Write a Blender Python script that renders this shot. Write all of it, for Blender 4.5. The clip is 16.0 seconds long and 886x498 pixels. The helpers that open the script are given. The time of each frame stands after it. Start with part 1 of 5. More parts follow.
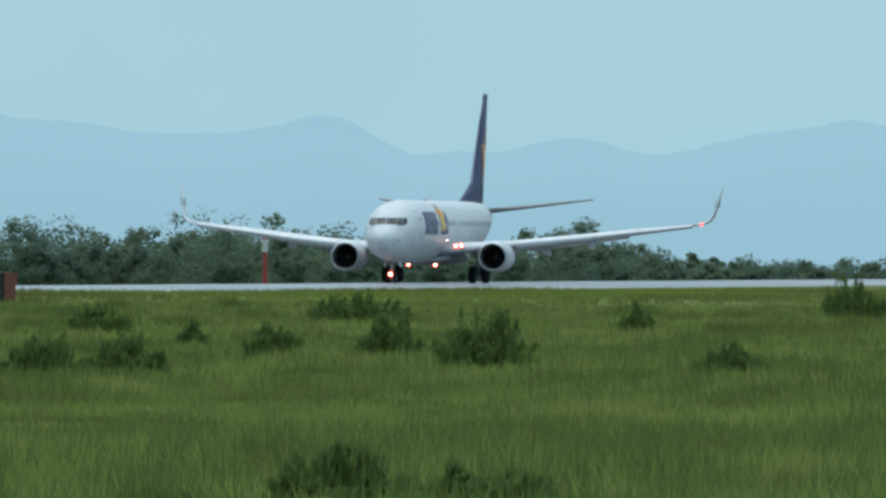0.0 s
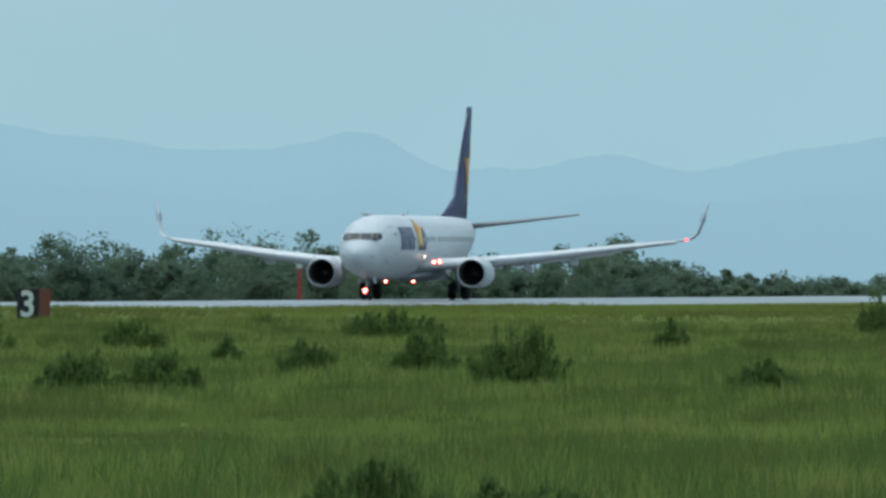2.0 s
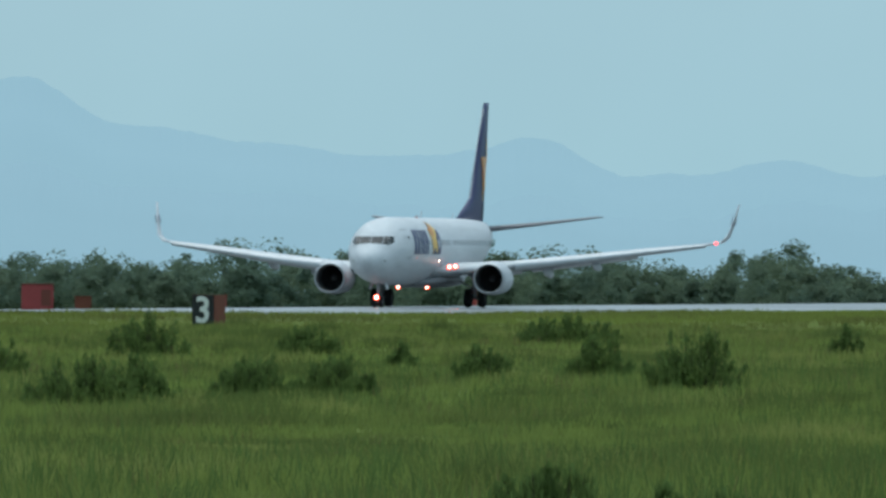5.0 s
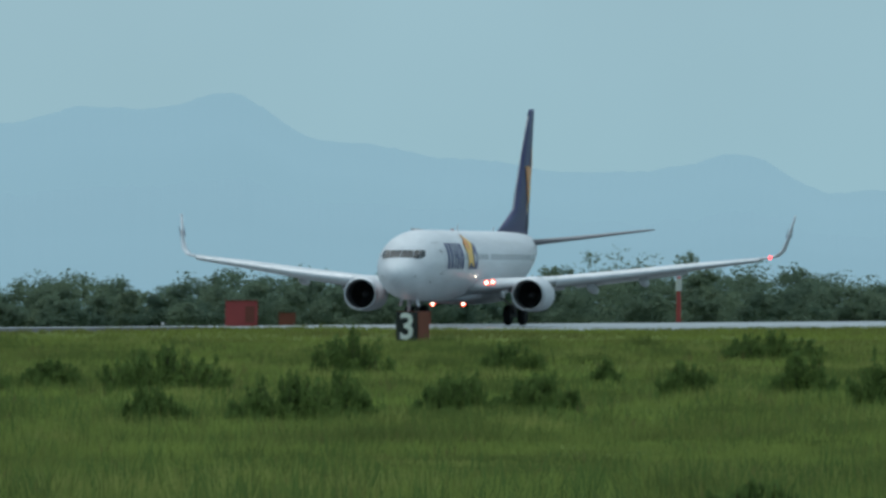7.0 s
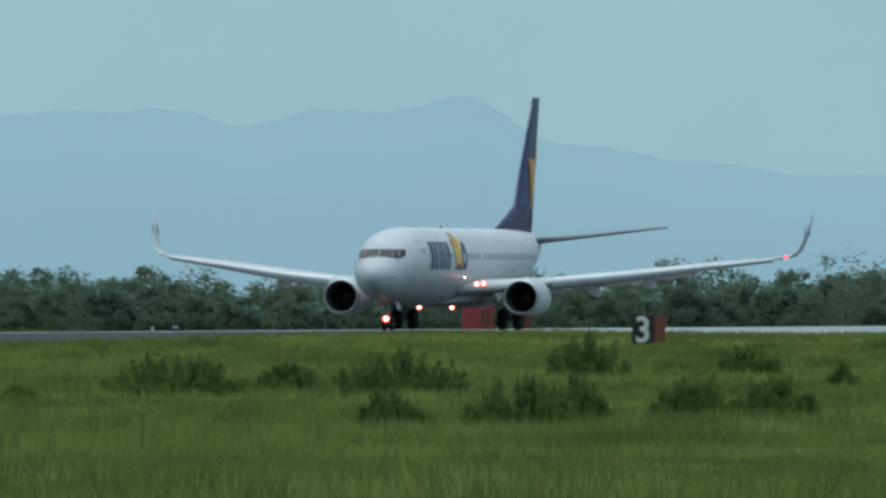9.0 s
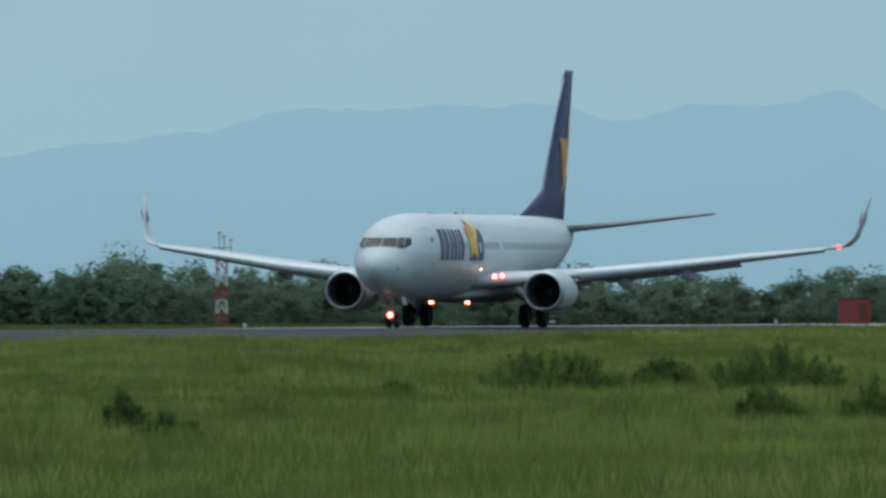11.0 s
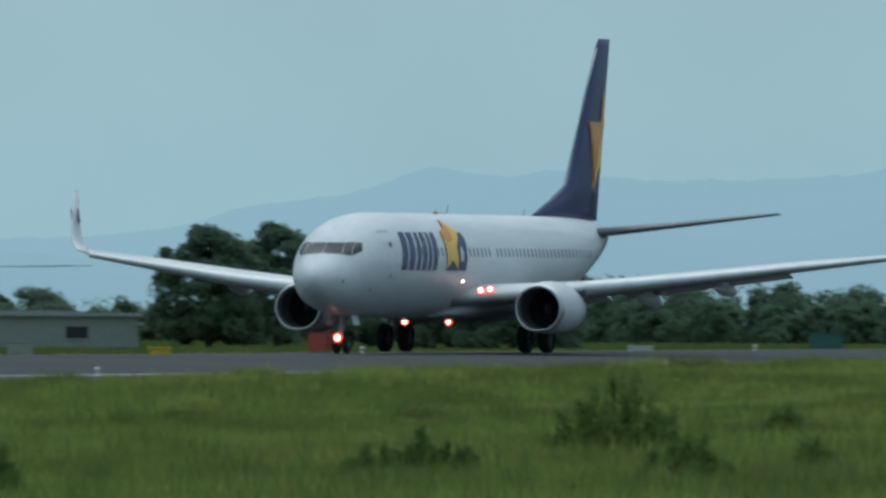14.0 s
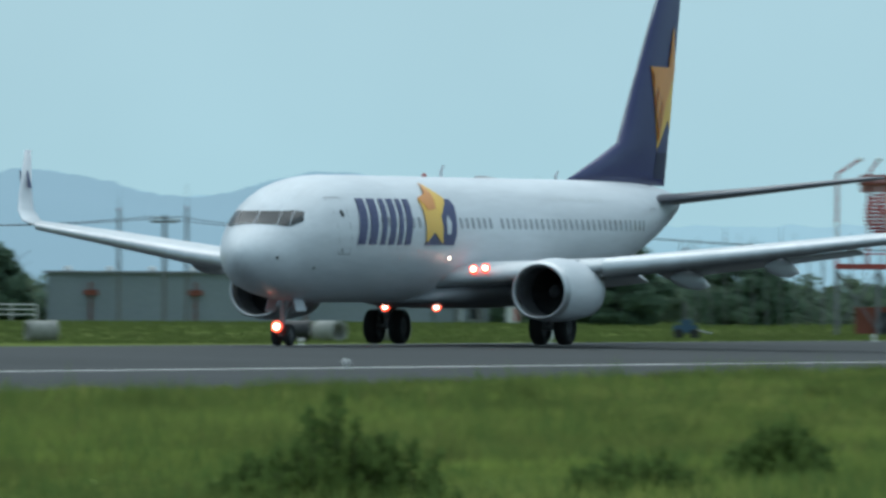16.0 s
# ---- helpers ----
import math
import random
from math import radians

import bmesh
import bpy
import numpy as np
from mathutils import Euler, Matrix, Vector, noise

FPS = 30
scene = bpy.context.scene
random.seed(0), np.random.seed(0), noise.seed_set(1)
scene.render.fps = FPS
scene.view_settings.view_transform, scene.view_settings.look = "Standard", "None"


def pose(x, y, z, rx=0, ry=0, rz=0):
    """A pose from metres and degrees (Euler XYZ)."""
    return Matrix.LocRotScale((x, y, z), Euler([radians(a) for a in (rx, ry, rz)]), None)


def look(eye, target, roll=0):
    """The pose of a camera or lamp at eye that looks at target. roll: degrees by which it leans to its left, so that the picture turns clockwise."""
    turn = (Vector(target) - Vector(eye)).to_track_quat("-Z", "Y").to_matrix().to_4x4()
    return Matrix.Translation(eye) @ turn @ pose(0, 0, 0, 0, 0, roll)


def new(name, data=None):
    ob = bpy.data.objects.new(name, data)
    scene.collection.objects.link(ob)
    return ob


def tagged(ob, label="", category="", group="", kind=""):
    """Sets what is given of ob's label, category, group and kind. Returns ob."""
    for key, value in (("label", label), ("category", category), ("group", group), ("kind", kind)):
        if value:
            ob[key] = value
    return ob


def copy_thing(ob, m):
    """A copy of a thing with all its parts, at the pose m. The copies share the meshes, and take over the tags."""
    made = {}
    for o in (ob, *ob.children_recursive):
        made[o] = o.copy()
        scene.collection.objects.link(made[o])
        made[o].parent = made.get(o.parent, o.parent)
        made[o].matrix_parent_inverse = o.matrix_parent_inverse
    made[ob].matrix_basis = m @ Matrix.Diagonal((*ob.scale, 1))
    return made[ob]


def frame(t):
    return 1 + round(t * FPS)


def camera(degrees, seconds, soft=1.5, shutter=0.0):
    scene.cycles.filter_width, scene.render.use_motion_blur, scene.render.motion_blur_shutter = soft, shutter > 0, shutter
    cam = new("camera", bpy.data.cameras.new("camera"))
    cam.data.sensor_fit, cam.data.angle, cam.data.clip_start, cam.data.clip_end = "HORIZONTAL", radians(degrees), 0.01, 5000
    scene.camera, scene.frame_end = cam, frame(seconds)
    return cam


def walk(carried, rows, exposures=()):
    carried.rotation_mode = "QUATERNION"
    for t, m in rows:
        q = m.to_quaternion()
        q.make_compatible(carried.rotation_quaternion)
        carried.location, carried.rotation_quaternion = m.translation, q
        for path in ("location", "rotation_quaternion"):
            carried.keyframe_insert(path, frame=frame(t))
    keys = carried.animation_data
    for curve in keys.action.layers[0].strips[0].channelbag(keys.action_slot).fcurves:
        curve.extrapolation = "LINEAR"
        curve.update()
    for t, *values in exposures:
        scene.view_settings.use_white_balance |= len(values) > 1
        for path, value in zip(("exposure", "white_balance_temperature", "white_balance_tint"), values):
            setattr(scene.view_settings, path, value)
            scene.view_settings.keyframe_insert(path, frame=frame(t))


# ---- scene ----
from mathutils.bvhtree import BVHTree

SOFT = 2.9
EXPOSURES = ((0, 0.14), (0.5, 0.02), (1.5, 0.0), (2.5, 0.05), (3, 0.05), (5.5, 0.0), (6, -0.27), (6.5, -0.29), (7, -0.16), (7.5, 0.03), (8, 0.05), (8.5, -0.04), (9, -0.15), (10, -0.17), (12.5, -0.08), (13, -0.05), (13.5, -0.08), (14, -0.2), (14.5, -0.3), (15, -0.2), (15.25, -0.05), (15.5, 0.1), (16, 0.17))
EYE_Z = 2.20
cam = camera(3.4856, 16.0, soft=SOFT, shutter=0.4)
LEAN = 0.291


def aim(turn, tilt):
    """The tripod head: degrees left of the runway's line, degrees up."""
    return pose(0, 0, EYE_Z, 90 + tilt, 0, turn) @ pose(0, 0, 0, 0, 0, LEAN)


walk(cam, [
    (0, aim(10.4200, 0.0013)),
    (0.5, aim(10.4699, 0.0317)),
    (1, aim(10.4596, 0.0473)),
    (1.5, aim(10.4653, 0.0438)),
    (2, aim(10.5559, 0.0648)),
    (2.5, aim(10.6990, 0.0666)),
    (3, aim(10.8400, 0.0481)),
    (5.5, aim(11.4246, 0.1096)),
    (6, aim(11.6522, 0.1466)),
    (6.5, aim(11.8369, 0.1720)),
    (7, aim(12.0481, 0.1460)),
    (7.5, aim(12.2888, 0.1082)),
    (8, aim(12.4711, 0.0994)),
    (8.5, aim(12.7403, 0.1280)),
    (9, aim(12.9773, 0.1538)),
    (9.5, aim(13.3778, 0.1609)),
    (10, aim(13.7210, 0.1551)),
    (10.2, aim(13.8679, 0.1401)),
    (12.3, aim(15.6194, 0.1391)),
    (12.5, aim(15.8419, 0.1309)),
    (13, aim(16.4315, 0.1486)),
    (13.5, aim(17.1294, 0.1637)),
    (14, aim(17.7788, 0.1843)),
    (14.5, aim(18.5163, 0.2429)),
    (15, aim(19.2881, 0.2290)),
    (15.5, aim(20.5037, 0.1022)),
    (16, aim(21.6451, 0.1059)),
], exposures=EXPOSURES)

RUNWAY_X = -171.53
STRIPE_X = -146.39
LIGHT_Y = 541.89

# the aeroplane's nose along the runway: seconds, metres
TAXI = [(0, 910.72), (0.5, 906.90), (1, 902.31), (1.5, 897.04), (2, 891.17), (2.5, 884.47), (3, 876.85), (5.5, 827.94), (6, 816.36), (6.5, 803.95), (7, 790.62), (7.5, 776.39), (8, 761.35), (8.5, 745.30), (9, 728.29), (9.5, 710.26), (10, 691.48), (10.2, 683.79), (12.3, 596.97), (12.5, 588.18), (13, 565.64), (13.5, 542.34), (14, 518.44), (14.5, 494.27), (15, 468.87), (15.5, 442.41), (16, 415.08)]

# how far the nose swings off the runway's line: seconds, degrees
SWING = [(0, 0.28), (0.5, 0.13), (1, -0.05), (1.5, -0.17), (2, -0.32), (2.5, -0.46), (3, -0.45), (5.5, 0.48), (6, 0.48), (6.5, 0.37), (7, 0.23), (7.5, 0.06), (8, -0.10), (8.5, -0.21), (9, -0.19), (9.5, -0.08), (10, -0.01), (10.2, 0.03), (12.3, 0.40), (12.5, 0.43), (13, 0.52), (13.5, 0.55), (14, 0.41), (14.5, 0.24), (15, 0.09), (15.5, 0.0), (16, -0.05)]

# ---- light ----
world = bpy.data.worlds.new("sky")
scene.world = world
world.use_nodes = True
wn, wl = world.node_tree.nodes, world.node_tree.links
wn.clear()
sky = wn.new("ShaderNodeTexSky")
sky.sky_type = "NISHITA"
sky.sun_disc = False
sky.sun_elevation, sky.sun_rotation = radians(48), radians(-27)
sky.air_density, sky.dust_density, sky.ozone_density = 1.0, 2.5, 2.0
cloud = wn.new("ShaderNodeMix")
cloud.data_type = "RGBA"
cloud.inputs[0].default_value = 0.82
ramp = wn.new("ShaderNodeValToRGB")
tex = wn.new("ShaderNodeTexCoord")
sep = wn.new("ShaderNodeSeparateXYZ")
ramp.color_ramp.elements[0].position, ramp.color_ramp.elements[0].color = 0.0, (4.45, 8.0, 9.5, 1)
ramp.color_ramp.elements[1].position, ramp.color_ramp.elements[1].color = 0.06, (3.65, 6.45, 8.2, 1)
for place, colour in ((0.3, (3.9, 5.8, 6.8, 1)), (1.0, (11.6, 15.8, 17.6, 1))):
    stop = ramp.color_ramp.elements.new(place)
    stop.color = colour
back = wn.new("ShaderNodeBackground")
back.inputs[1].default_value = 0.08
wout = wn.new("ShaderNodeOutputWorld")
wl.new(tex.outputs["Generated"], sep.inputs[0])
wl.new(sep.outputs["Z"], ramp.inputs[0])
wl.new(sky.outputs[0], cloud.inputs[6])
wl.new(ramp.outputs[0], cloud.inputs[7])
veil = wn.new("ShaderNodeTexNoise")
veil.inputs["Scale"].default_value, veil.inputs["Detail"].default_value = 45.0, 3.0
patch = wn.new("ShaderNodeMapRange")
patch.inputs[3].default_value, patch.inputs[4].default_value = 0.94, 1.06
thin = wn.new("ShaderNodeHueSaturation")
wl.new(tex.outputs["Generated"], veil.inputs["Vector"])
wl.new(veil.outputs[0], patch.inputs[0])
wl.new(patch.outputs[0], thin.inputs["Value"])
wl.new(cloud.outputs[2], thin.inputs["Color"])
wl.new(thin.outputs[0], back.inputs[0])
wl.new(back.outputs[0], wout.inputs[0])

sun = new("sun", bpy.data.lights.new("sun", "SUN"))
sun.data.energy, sun.data.angle, sun.data.color = 1.2, radians(80), (0.97, 1.0, 0.99)
sun.matrix_world = look((-30, 110, 130), (0, 60, 0))


# ---- materials ----
def mat(name, colour, rough=0.6, metal=0.0, second=None, scale=4.0, fine=60.0, bump=0.0, coat=0.0, spread=0.5, island=0.0, shine=0.5, grain_by=0.18, thin=0.0, streak=1.0):
    """A surface with broad patches of a second colour, fine grain and relief."""
    m = bpy.data.materials.new(name)
    m.use_nodes = True
    n, l = m.node_tree.nodes, m.node_tree.links
    b = n["Principled BSDF"]
    b.inputs["Roughness"].default_value = rough
    b.inputs["Metallic"].default_value = metal
    b.inputs["Specular IOR Level"].default_value = shine
    b.inputs["Coat Weight"].default_value = coat
    second = second or tuple(c * 0.82 for c in colour)
    at = n.new("ShaderNodeTexCoord")
    big, small = n.new("ShaderNodeTexNoise"), n.new("ShaderNodeTexNoise")
    big.inputs["Scale"].default_value, small.inputs["Scale"].default_value = scale, fine
    big.inputs["Detail"].default_value, small.inputs["Detail"].default_value = 4, 3
    along = n.new("ShaderNodeMapping")
    along.inputs["Scale"].default_value = (1, streak, 1)
    l.new(at.outputs["Object"], along.inputs["Vector"])
    l.new(along.outputs[0], big.inputs["Vector"])
    l.new(along.outputs[0], small.inputs["Vector"])
    r = n.new("ShaderNodeMapRange")
    r.inputs[1].default_value, r.inputs[2].default_value = 0.5 - spread / 2, 0.5 + spread / 2
    l.new(big.outputs[0], r.inputs[0])
    mix = n.new("ShaderNodeMix")
    mix.data_type = "RGBA"
    mix.inputs[6].default_value, mix.inputs[7].default_value = (*colour, 1), (*second, 1)
    l.new(r.outputs[0], mix.inputs[0])
    grain = n.new("ShaderNodeMapRange")
    grain.inputs[3].default_value, grain.inputs[4].default_value = 1 - grain_by, 1 + grain_by
    l.new(small.outputs[0], grain.inputs[0])
    value = n.new("ShaderNodeHueSaturation")
    l.new(mix.outputs[2], value.inputs["Color"])
    if island:
        geo = n.new("ShaderNodeNewGeometry")
        vary = n.new("ShaderNodeMapRange")
        vary.inputs[3].default_value, vary.inputs[4].default_value = 1 - island, 1 + island
        l.new(geo.outputs["Random Per Island"], vary.inputs[0])
        times = n.new("ShaderNodeMath")
        times.operation = "MULTIPLY"
        l.new(grain.outputs[0], times.inputs[0])
        l.new(vary.outputs[0], times.inputs[1])
        l.new(times.outputs[0], value.inputs["Value"])
    else:
        l.new(grain.outputs[0], value.inputs["Value"])
    l.new(value.outputs[0], b.inputs["Base Color"])
    if thin:
        leafy, both = n.new("ShaderNodeBsdfTranslucent"), n.new("ShaderNodeMixShader")
        both.inputs[0].default_value = thin
        l.new(value.outputs[0], leafy.inputs["Color"])
        l.new(b.outputs[0], both.inputs[1])
        l.new(leafy.outputs[0], both.inputs[2])
        l.new(both.outputs[0], n["Material Output"].inputs["Surface"])
    if bump:
        relief = n.new("ShaderNodeBump")
        relief.inputs["Strength"].default_value = bump
        relief.inputs["Distance"].default_value = 0.02
        l.new(small.outputs[0], relief.inputs["Height"])
        l.new(relief.outputs[0], b.inputs["Normal"])
    return m


def glow(name, colour, power):
    m = bpy.data.materials.new(name)
    m.use_nodes = True
    b = m.node_tree.nodes["Principled BSDF"]
    b.inputs["Base Color"].default_value = (*colour, 1)
    b.inputs["Emission Color"].default_value = (*colour, 1)
    b.inputs["Emission Strength"].default_value = power
    return m


WHITE = mat("white_paint", (0.63, 0.65, 0.68), 0.42, second=(0.53, 0.55, 0.58), scale=1.6, fine=7, grain_by=0.10, streak=0.12, spread=0.4, shine=0.4)
GREY = mat("grey_paint", (0.58, 0.60, 0.62), 0.42, second=(0.49, 0.51, 0.53), scale=1.2, fine=6, grain_by=0.08, streak=0.3)
# grey for seams; on the belly fairing darkened to paint shade under the wing
BELLY = mat("grey_seam_belly_shade", (0.30, 0.31, 0.33), 0.4, scale=0.8, fine=10, grain_by=0.04)
INDIGO = mat("indigo_paint", (0.036, 0.040, 0.125), 0.42, second=(0.044, 0.050, 0.138), scale=0.8, fine=10, shine=0.35, grain_by=0.04)
DEEP = mat("deep_indigo_paint", (0.018, 0.018, 0.060), 0.45, scale=0.8, fine=10, shine=0.3, grain_by=0.05)
GOLD = mat("golden_paint", (0.80, 0.42, 0.04), 0.35, second=(0.82, 0.50, 0.05), scale=0.5, fine=10, grain_by=0.04)
ORANGE = mat("orange_paint", (0.78, 0.28, 0.04), 0.35, scale=0.5, fine=10, grain_by=0.04)
GLASS = mat("dark_window_glass", (0.015, 0.018, 0.022), 0.08, scale=2, fine=20)
CABIN = mat("cabin_window_glass", (0.32, 0.33, 0.35), 0.15, scale=2, fine=20, grain_by=0.04)
FIGURE = mat("white_figure_paint", (0.80, 0.80, 0.78), 0.6, scale=2, fine=10, grain_by=0.05)
# dark grey for steel legs; on the stabiliser it stands for underside shade
TAILGREY = mat("grey_steel_and_tail_shade", (0.17, 0.17, 0.19), 0.45, scale=0.8, fine=10, grain_by=0.05)
# darkened lining puts the inlet's deep shade into the colour
INLET = mat("shaded_inlet_lining", (0.10, 0.10, 0.105), 0.6, scale=3, fine=20)
METAL = mat("bare_aluminium", (0.60, 0.61, 0.63), 0.48, 1.0, scale=2, fine=30)
DARK = mat("dark_metal", (0.03, 0.03, 0.032), 0.5, 0.4, scale=3, fine=30)
STEEL = mat("gear_steel", (0.35, 0.36, 0.37), 0.4, 0.5, scale=5, fine=40)
RUBBER = mat("tyre_rubber", (0.018, 0.018, 0.018), 0.85, scale=6, fine=60, bump=0.3)
RIM = mat("dark_wheel_rim", (0.07, 0.07, 0.072), 0.6, 0.3, scale=6, fine=40)
LAMP = glow("landing_lamp_glass", (1.0, 0.84, 0.68), 6)
# red glare round the lamps, painted as a glowing rim
HALO = glow("red_glare_rim", (1.0, 0.08, 0.03), 2.0)
RED_LAMP = glow("red_lamp_glass", (1.0, 0.05, 0.05), 5)
GRASS = mat("grass", (0.132, 0.170, 0.050), 0.95, second=(0.112, 0.130, 0.045), scale=0.06, fine=1.0, spread=0.22, shine=0.0)
BLADE = mat("grass_blades", (0.247, 0.308, 0.080), 0.9, second=(0.148, 0.174, 0.057), scale=0.30, fine=1.4, spread=0.30, streak=0.22, island=0.16, shine=0.0, thin=0.45)
MOWN = mat("mown_grass", (0.228, 0.272, 0.066), 0.9, second=(0.165, 0.170, 0.056), scale=0.11, fine=0.8, spread=0.26, streak=0.3, island=0.06, shine=0.0, thin=0.45)
VERGE = mat("verge_grass_blades", (0.125, 0.165, 0.050), 0.9, second=(0.100, 0.128, 0.044), scale=0.08, fine=0.5, spread=0.22, island=0.04, shine=0.0, thin=0.45)
SHRUB = mat("shrub_leaves", (0.100, 0.155, 0.050), 0.85, second=(0.145, 0.205, 0.058), scale=0.7, fine=4.0, island=0.2, shine=0.02, thin=0.45)
TUFT = mat("long_grass", (0.150, 0.195, 0.056), 0.9, second=(0.112, 0.140, 0.046), scale=0.4, fine=1.5, island=0.15, shine=0.0, thin=0.45)
SEED = mat("seeding_grass", (0.300, 0.335, 0.100), 0.9, second=(0.255, 0.275, 0.085), scale=0.4, fine=1.5, island=0.12, shine=0.0, thin=0.45)
DRY = mat("dry_stalks", (0.205, 0.175, 0.075), 0.9, second=(0.150, 0.140, 0.060), scale=0.3, fine=2.0, island=0.15, shine=0.0, thin=0.4)
STEM = mat("shrub_stems", (0.07, 0.055, 0.03), 0.9, scale=4, fine=40)
# both leaf greens are lightened and blued to paint in the air's haze
LEAF = mat("hazed_tree_leaves", (0.100, 0.158, 0.116), 0.9, second=(0.130, 0.190, 0.124), scale=0.12, fine=1.2, island=0.08, shine=0.0, thin=0.5)
FARLEAF = mat("hazed_woodland_leaves", (0.116, 0.170, 0.128), 0.95, second=(0.165, 0.212, 0.136), scale=0.09, fine=0.5, spread=0.4, island=0.06, shine=0.0, thin=0.5)
BARK = mat("bark", (0.06, 0.05, 0.04), 0.9, scale=3, fine=30, bump=0.4)
ASPHALT = mat("asphalt", (0.055, 0.058, 0.060), 0.9, second=(0.043, 0.046, 0.047), scale=0.04, fine=2, bump=0.1, shine=0.12)
# pale and smooth, to paint the mirage's bright sky reflection
MIRAGE = mat("mirage_paint", (0.26, 0.27, 0.28), 0.3, second=(0.12, 0.13, 0.13), scale=0.02, fine=1, spread=0.3)
LINE = mat("white_marking", (0.46, 0.46, 0.44), 0.6, second=(0.33, 0.33, 0.31), scale=0.5, fine=5)
RED = mat("red_paint", (0.40, 0.055, 0.050), 0.55, second=(0.29, 0.045, 0.04), scale=0.8, fine=8)
# pink, with haze and blur over the red panel put into the colour
PINK = mat("hazed_pink_paint", (0.48, 0.26, 0.26), 0.7, scale=0.8, fine=8)
RUST = mat("rust_red_paint", (0.20, 0.05, 0.03), 0.7, scale=2, fine=12)
POLEWHITE = mat("weathered_white_paint", (0.62, 0.62, 0.60), 0.6, scale=1.0, fine=8)
BLACK = mat("black_sign_face", (0.012, 0.012, 0.014), 0.4, scale=2, fine=10)
CONCRETE = mat("concrete", (0.30, 0.30, 0.28), 0.85, second=(0.22, 0.22, 0.20), scale=0.4, fine=5, bump=0.2)
TANKWALL = mat("pale_grey_wall", (0.22, 0.25, 0.27), 0.75, second=(0.19, 0.215, 0.235), scale=0.3, fine=4, bump=0.1)
CREAM = mat("cream_wall", (0.24, 0.25, 0.25), 0.8, second=(0.20, 0.21, 0.21), scale=0.3, fine=4)
ROOF = mat("grey_roof", (0.24, 0.25, 0.27), 0.6, scale=0.5, fine=6)
WOODPOLE = mat("grey_pole", (0.14, 0.14, 0.14), 0.8, scale=1, fine=15)
BLUE = mat("blue_paint", (0.03, 0.08, 0.14), 0.5, scale=1, fine=10)
GREENBOX = mat("green_paint", (0.03, 0.12, 0.10), 0.5, scale=1, fine=10)
YELLOW = mat("yellow_paint", (0.7, 0.42, 0.03), 0.5, scale=1, fine=10)


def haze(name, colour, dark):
    """Far hills: haze of kilometres of bright air painted as glow over faint slopes."""
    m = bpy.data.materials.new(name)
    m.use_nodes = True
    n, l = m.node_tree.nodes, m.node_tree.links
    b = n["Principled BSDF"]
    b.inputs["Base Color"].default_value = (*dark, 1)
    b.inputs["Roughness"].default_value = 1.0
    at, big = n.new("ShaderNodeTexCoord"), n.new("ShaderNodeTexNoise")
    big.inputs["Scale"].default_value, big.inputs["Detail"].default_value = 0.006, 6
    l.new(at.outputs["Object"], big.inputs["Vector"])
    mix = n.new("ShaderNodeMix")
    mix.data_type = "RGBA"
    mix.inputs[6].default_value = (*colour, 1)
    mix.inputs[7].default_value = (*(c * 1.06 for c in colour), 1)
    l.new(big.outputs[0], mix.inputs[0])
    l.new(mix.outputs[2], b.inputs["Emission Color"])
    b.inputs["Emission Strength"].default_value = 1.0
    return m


# ---- mesh helpers ----
def link(name, bm, material, parent=None, smooth=False):
    data = bpy.data.meshes.new(name)
    bmesh.ops.recalc_face_normals(bm, faces=bm.faces) if len(bm.faces) < 60000 else None
    bm.to_mesh(data)
    bm.free()
    for m in material if isinstance(material, (list, tuple)) else (material,):
        data.materials.append(m)
    if smooth:
        data.shade_smooth()
    ob = new(name, data)
    ob.parent = parent
    return ob


def part(name, bm, material, parent, label="", smooth=False):
    ob = link(name, bm, material, parent, smooth)
    return tagged(ob, label) if label else ob


def empty(name, at=(0, 0, 0), rz=0):
    ob = new(name)
    ob.matrix_basis = pose(*at, 0, 0, rz)
    return ob


def box(bm, x0, x1, y0, y1, z0, z1, bevel=0.0, m=None):
    g = bmesh.ops.create_cube(bm, size=1)
    for v in g["verts"]:
        v.co = Vector((x0 + (v.co.x + 0.5) * (x1 - x0), y0 + (v.co.y + 0.5) * (y1 - y0), z0 + (v.co.z + 0.5) * (z1 - z0)))
    if bevel:
        es = {e for v in g["verts"] for e in v.link_edges}
        r = bmesh.ops.bevel(bm, geom=list(es), offset=bevel, segments=2, affect="EDGES")
        g["verts"] = list({v for f in r["faces"] for v in f.verts} | {v for v in g["verts"] if v.is_valid})
    if m is not None:
        bmesh.ops.transform(bm, matrix=m, verts=[v for v in g["verts"] if v.is_valid])
    return bm


def tube(bm, a, b, r0, r1=None, n=10, caps=True):
    """A round bar from a to b."""
    a, b = Vector(a), Vector(b)
    r1 = r0 if r1 is None else r1
    q = (b - a).to_track_quat("Z", "Y")
    rings = []
    for p, r in ((a, r0), (b, r1)):
        rings.append([bm.verts.new(p + q @ Vector((r * math.cos(k * math.tau / n), r * math.sin(k * math.tau / n), 0))) for k in range(n)])
    for k in range(n):
        bm.faces.new((rings[0][k], rings[0][(k + 1) % n], rings[1][(k + 1) % n], rings[1][k]))
    if caps:
        bm.faces.new(rings[0][::-1])
        bm.faces.new(rings[1])
    return bm


def loft(bm, rings, close=True, caps=(False, False)):
    """Skin over rings of points."""
    vs = [[bm.verts.new(p) for p in ring] for ring in rings]
    n = len(vs[0])
    for a, b in zip(vs, vs[1:]):
        for k in range(n if close else n - 1):
            bm.faces.new((a[k], a[(k + 1) % n], b[(k + 1) % n], b[k]))
    if caps[0]:
        bm.faces.new(vs[0][::-1])
    if caps[1]:
        bm.faces.new(vs[-1])
    return bm


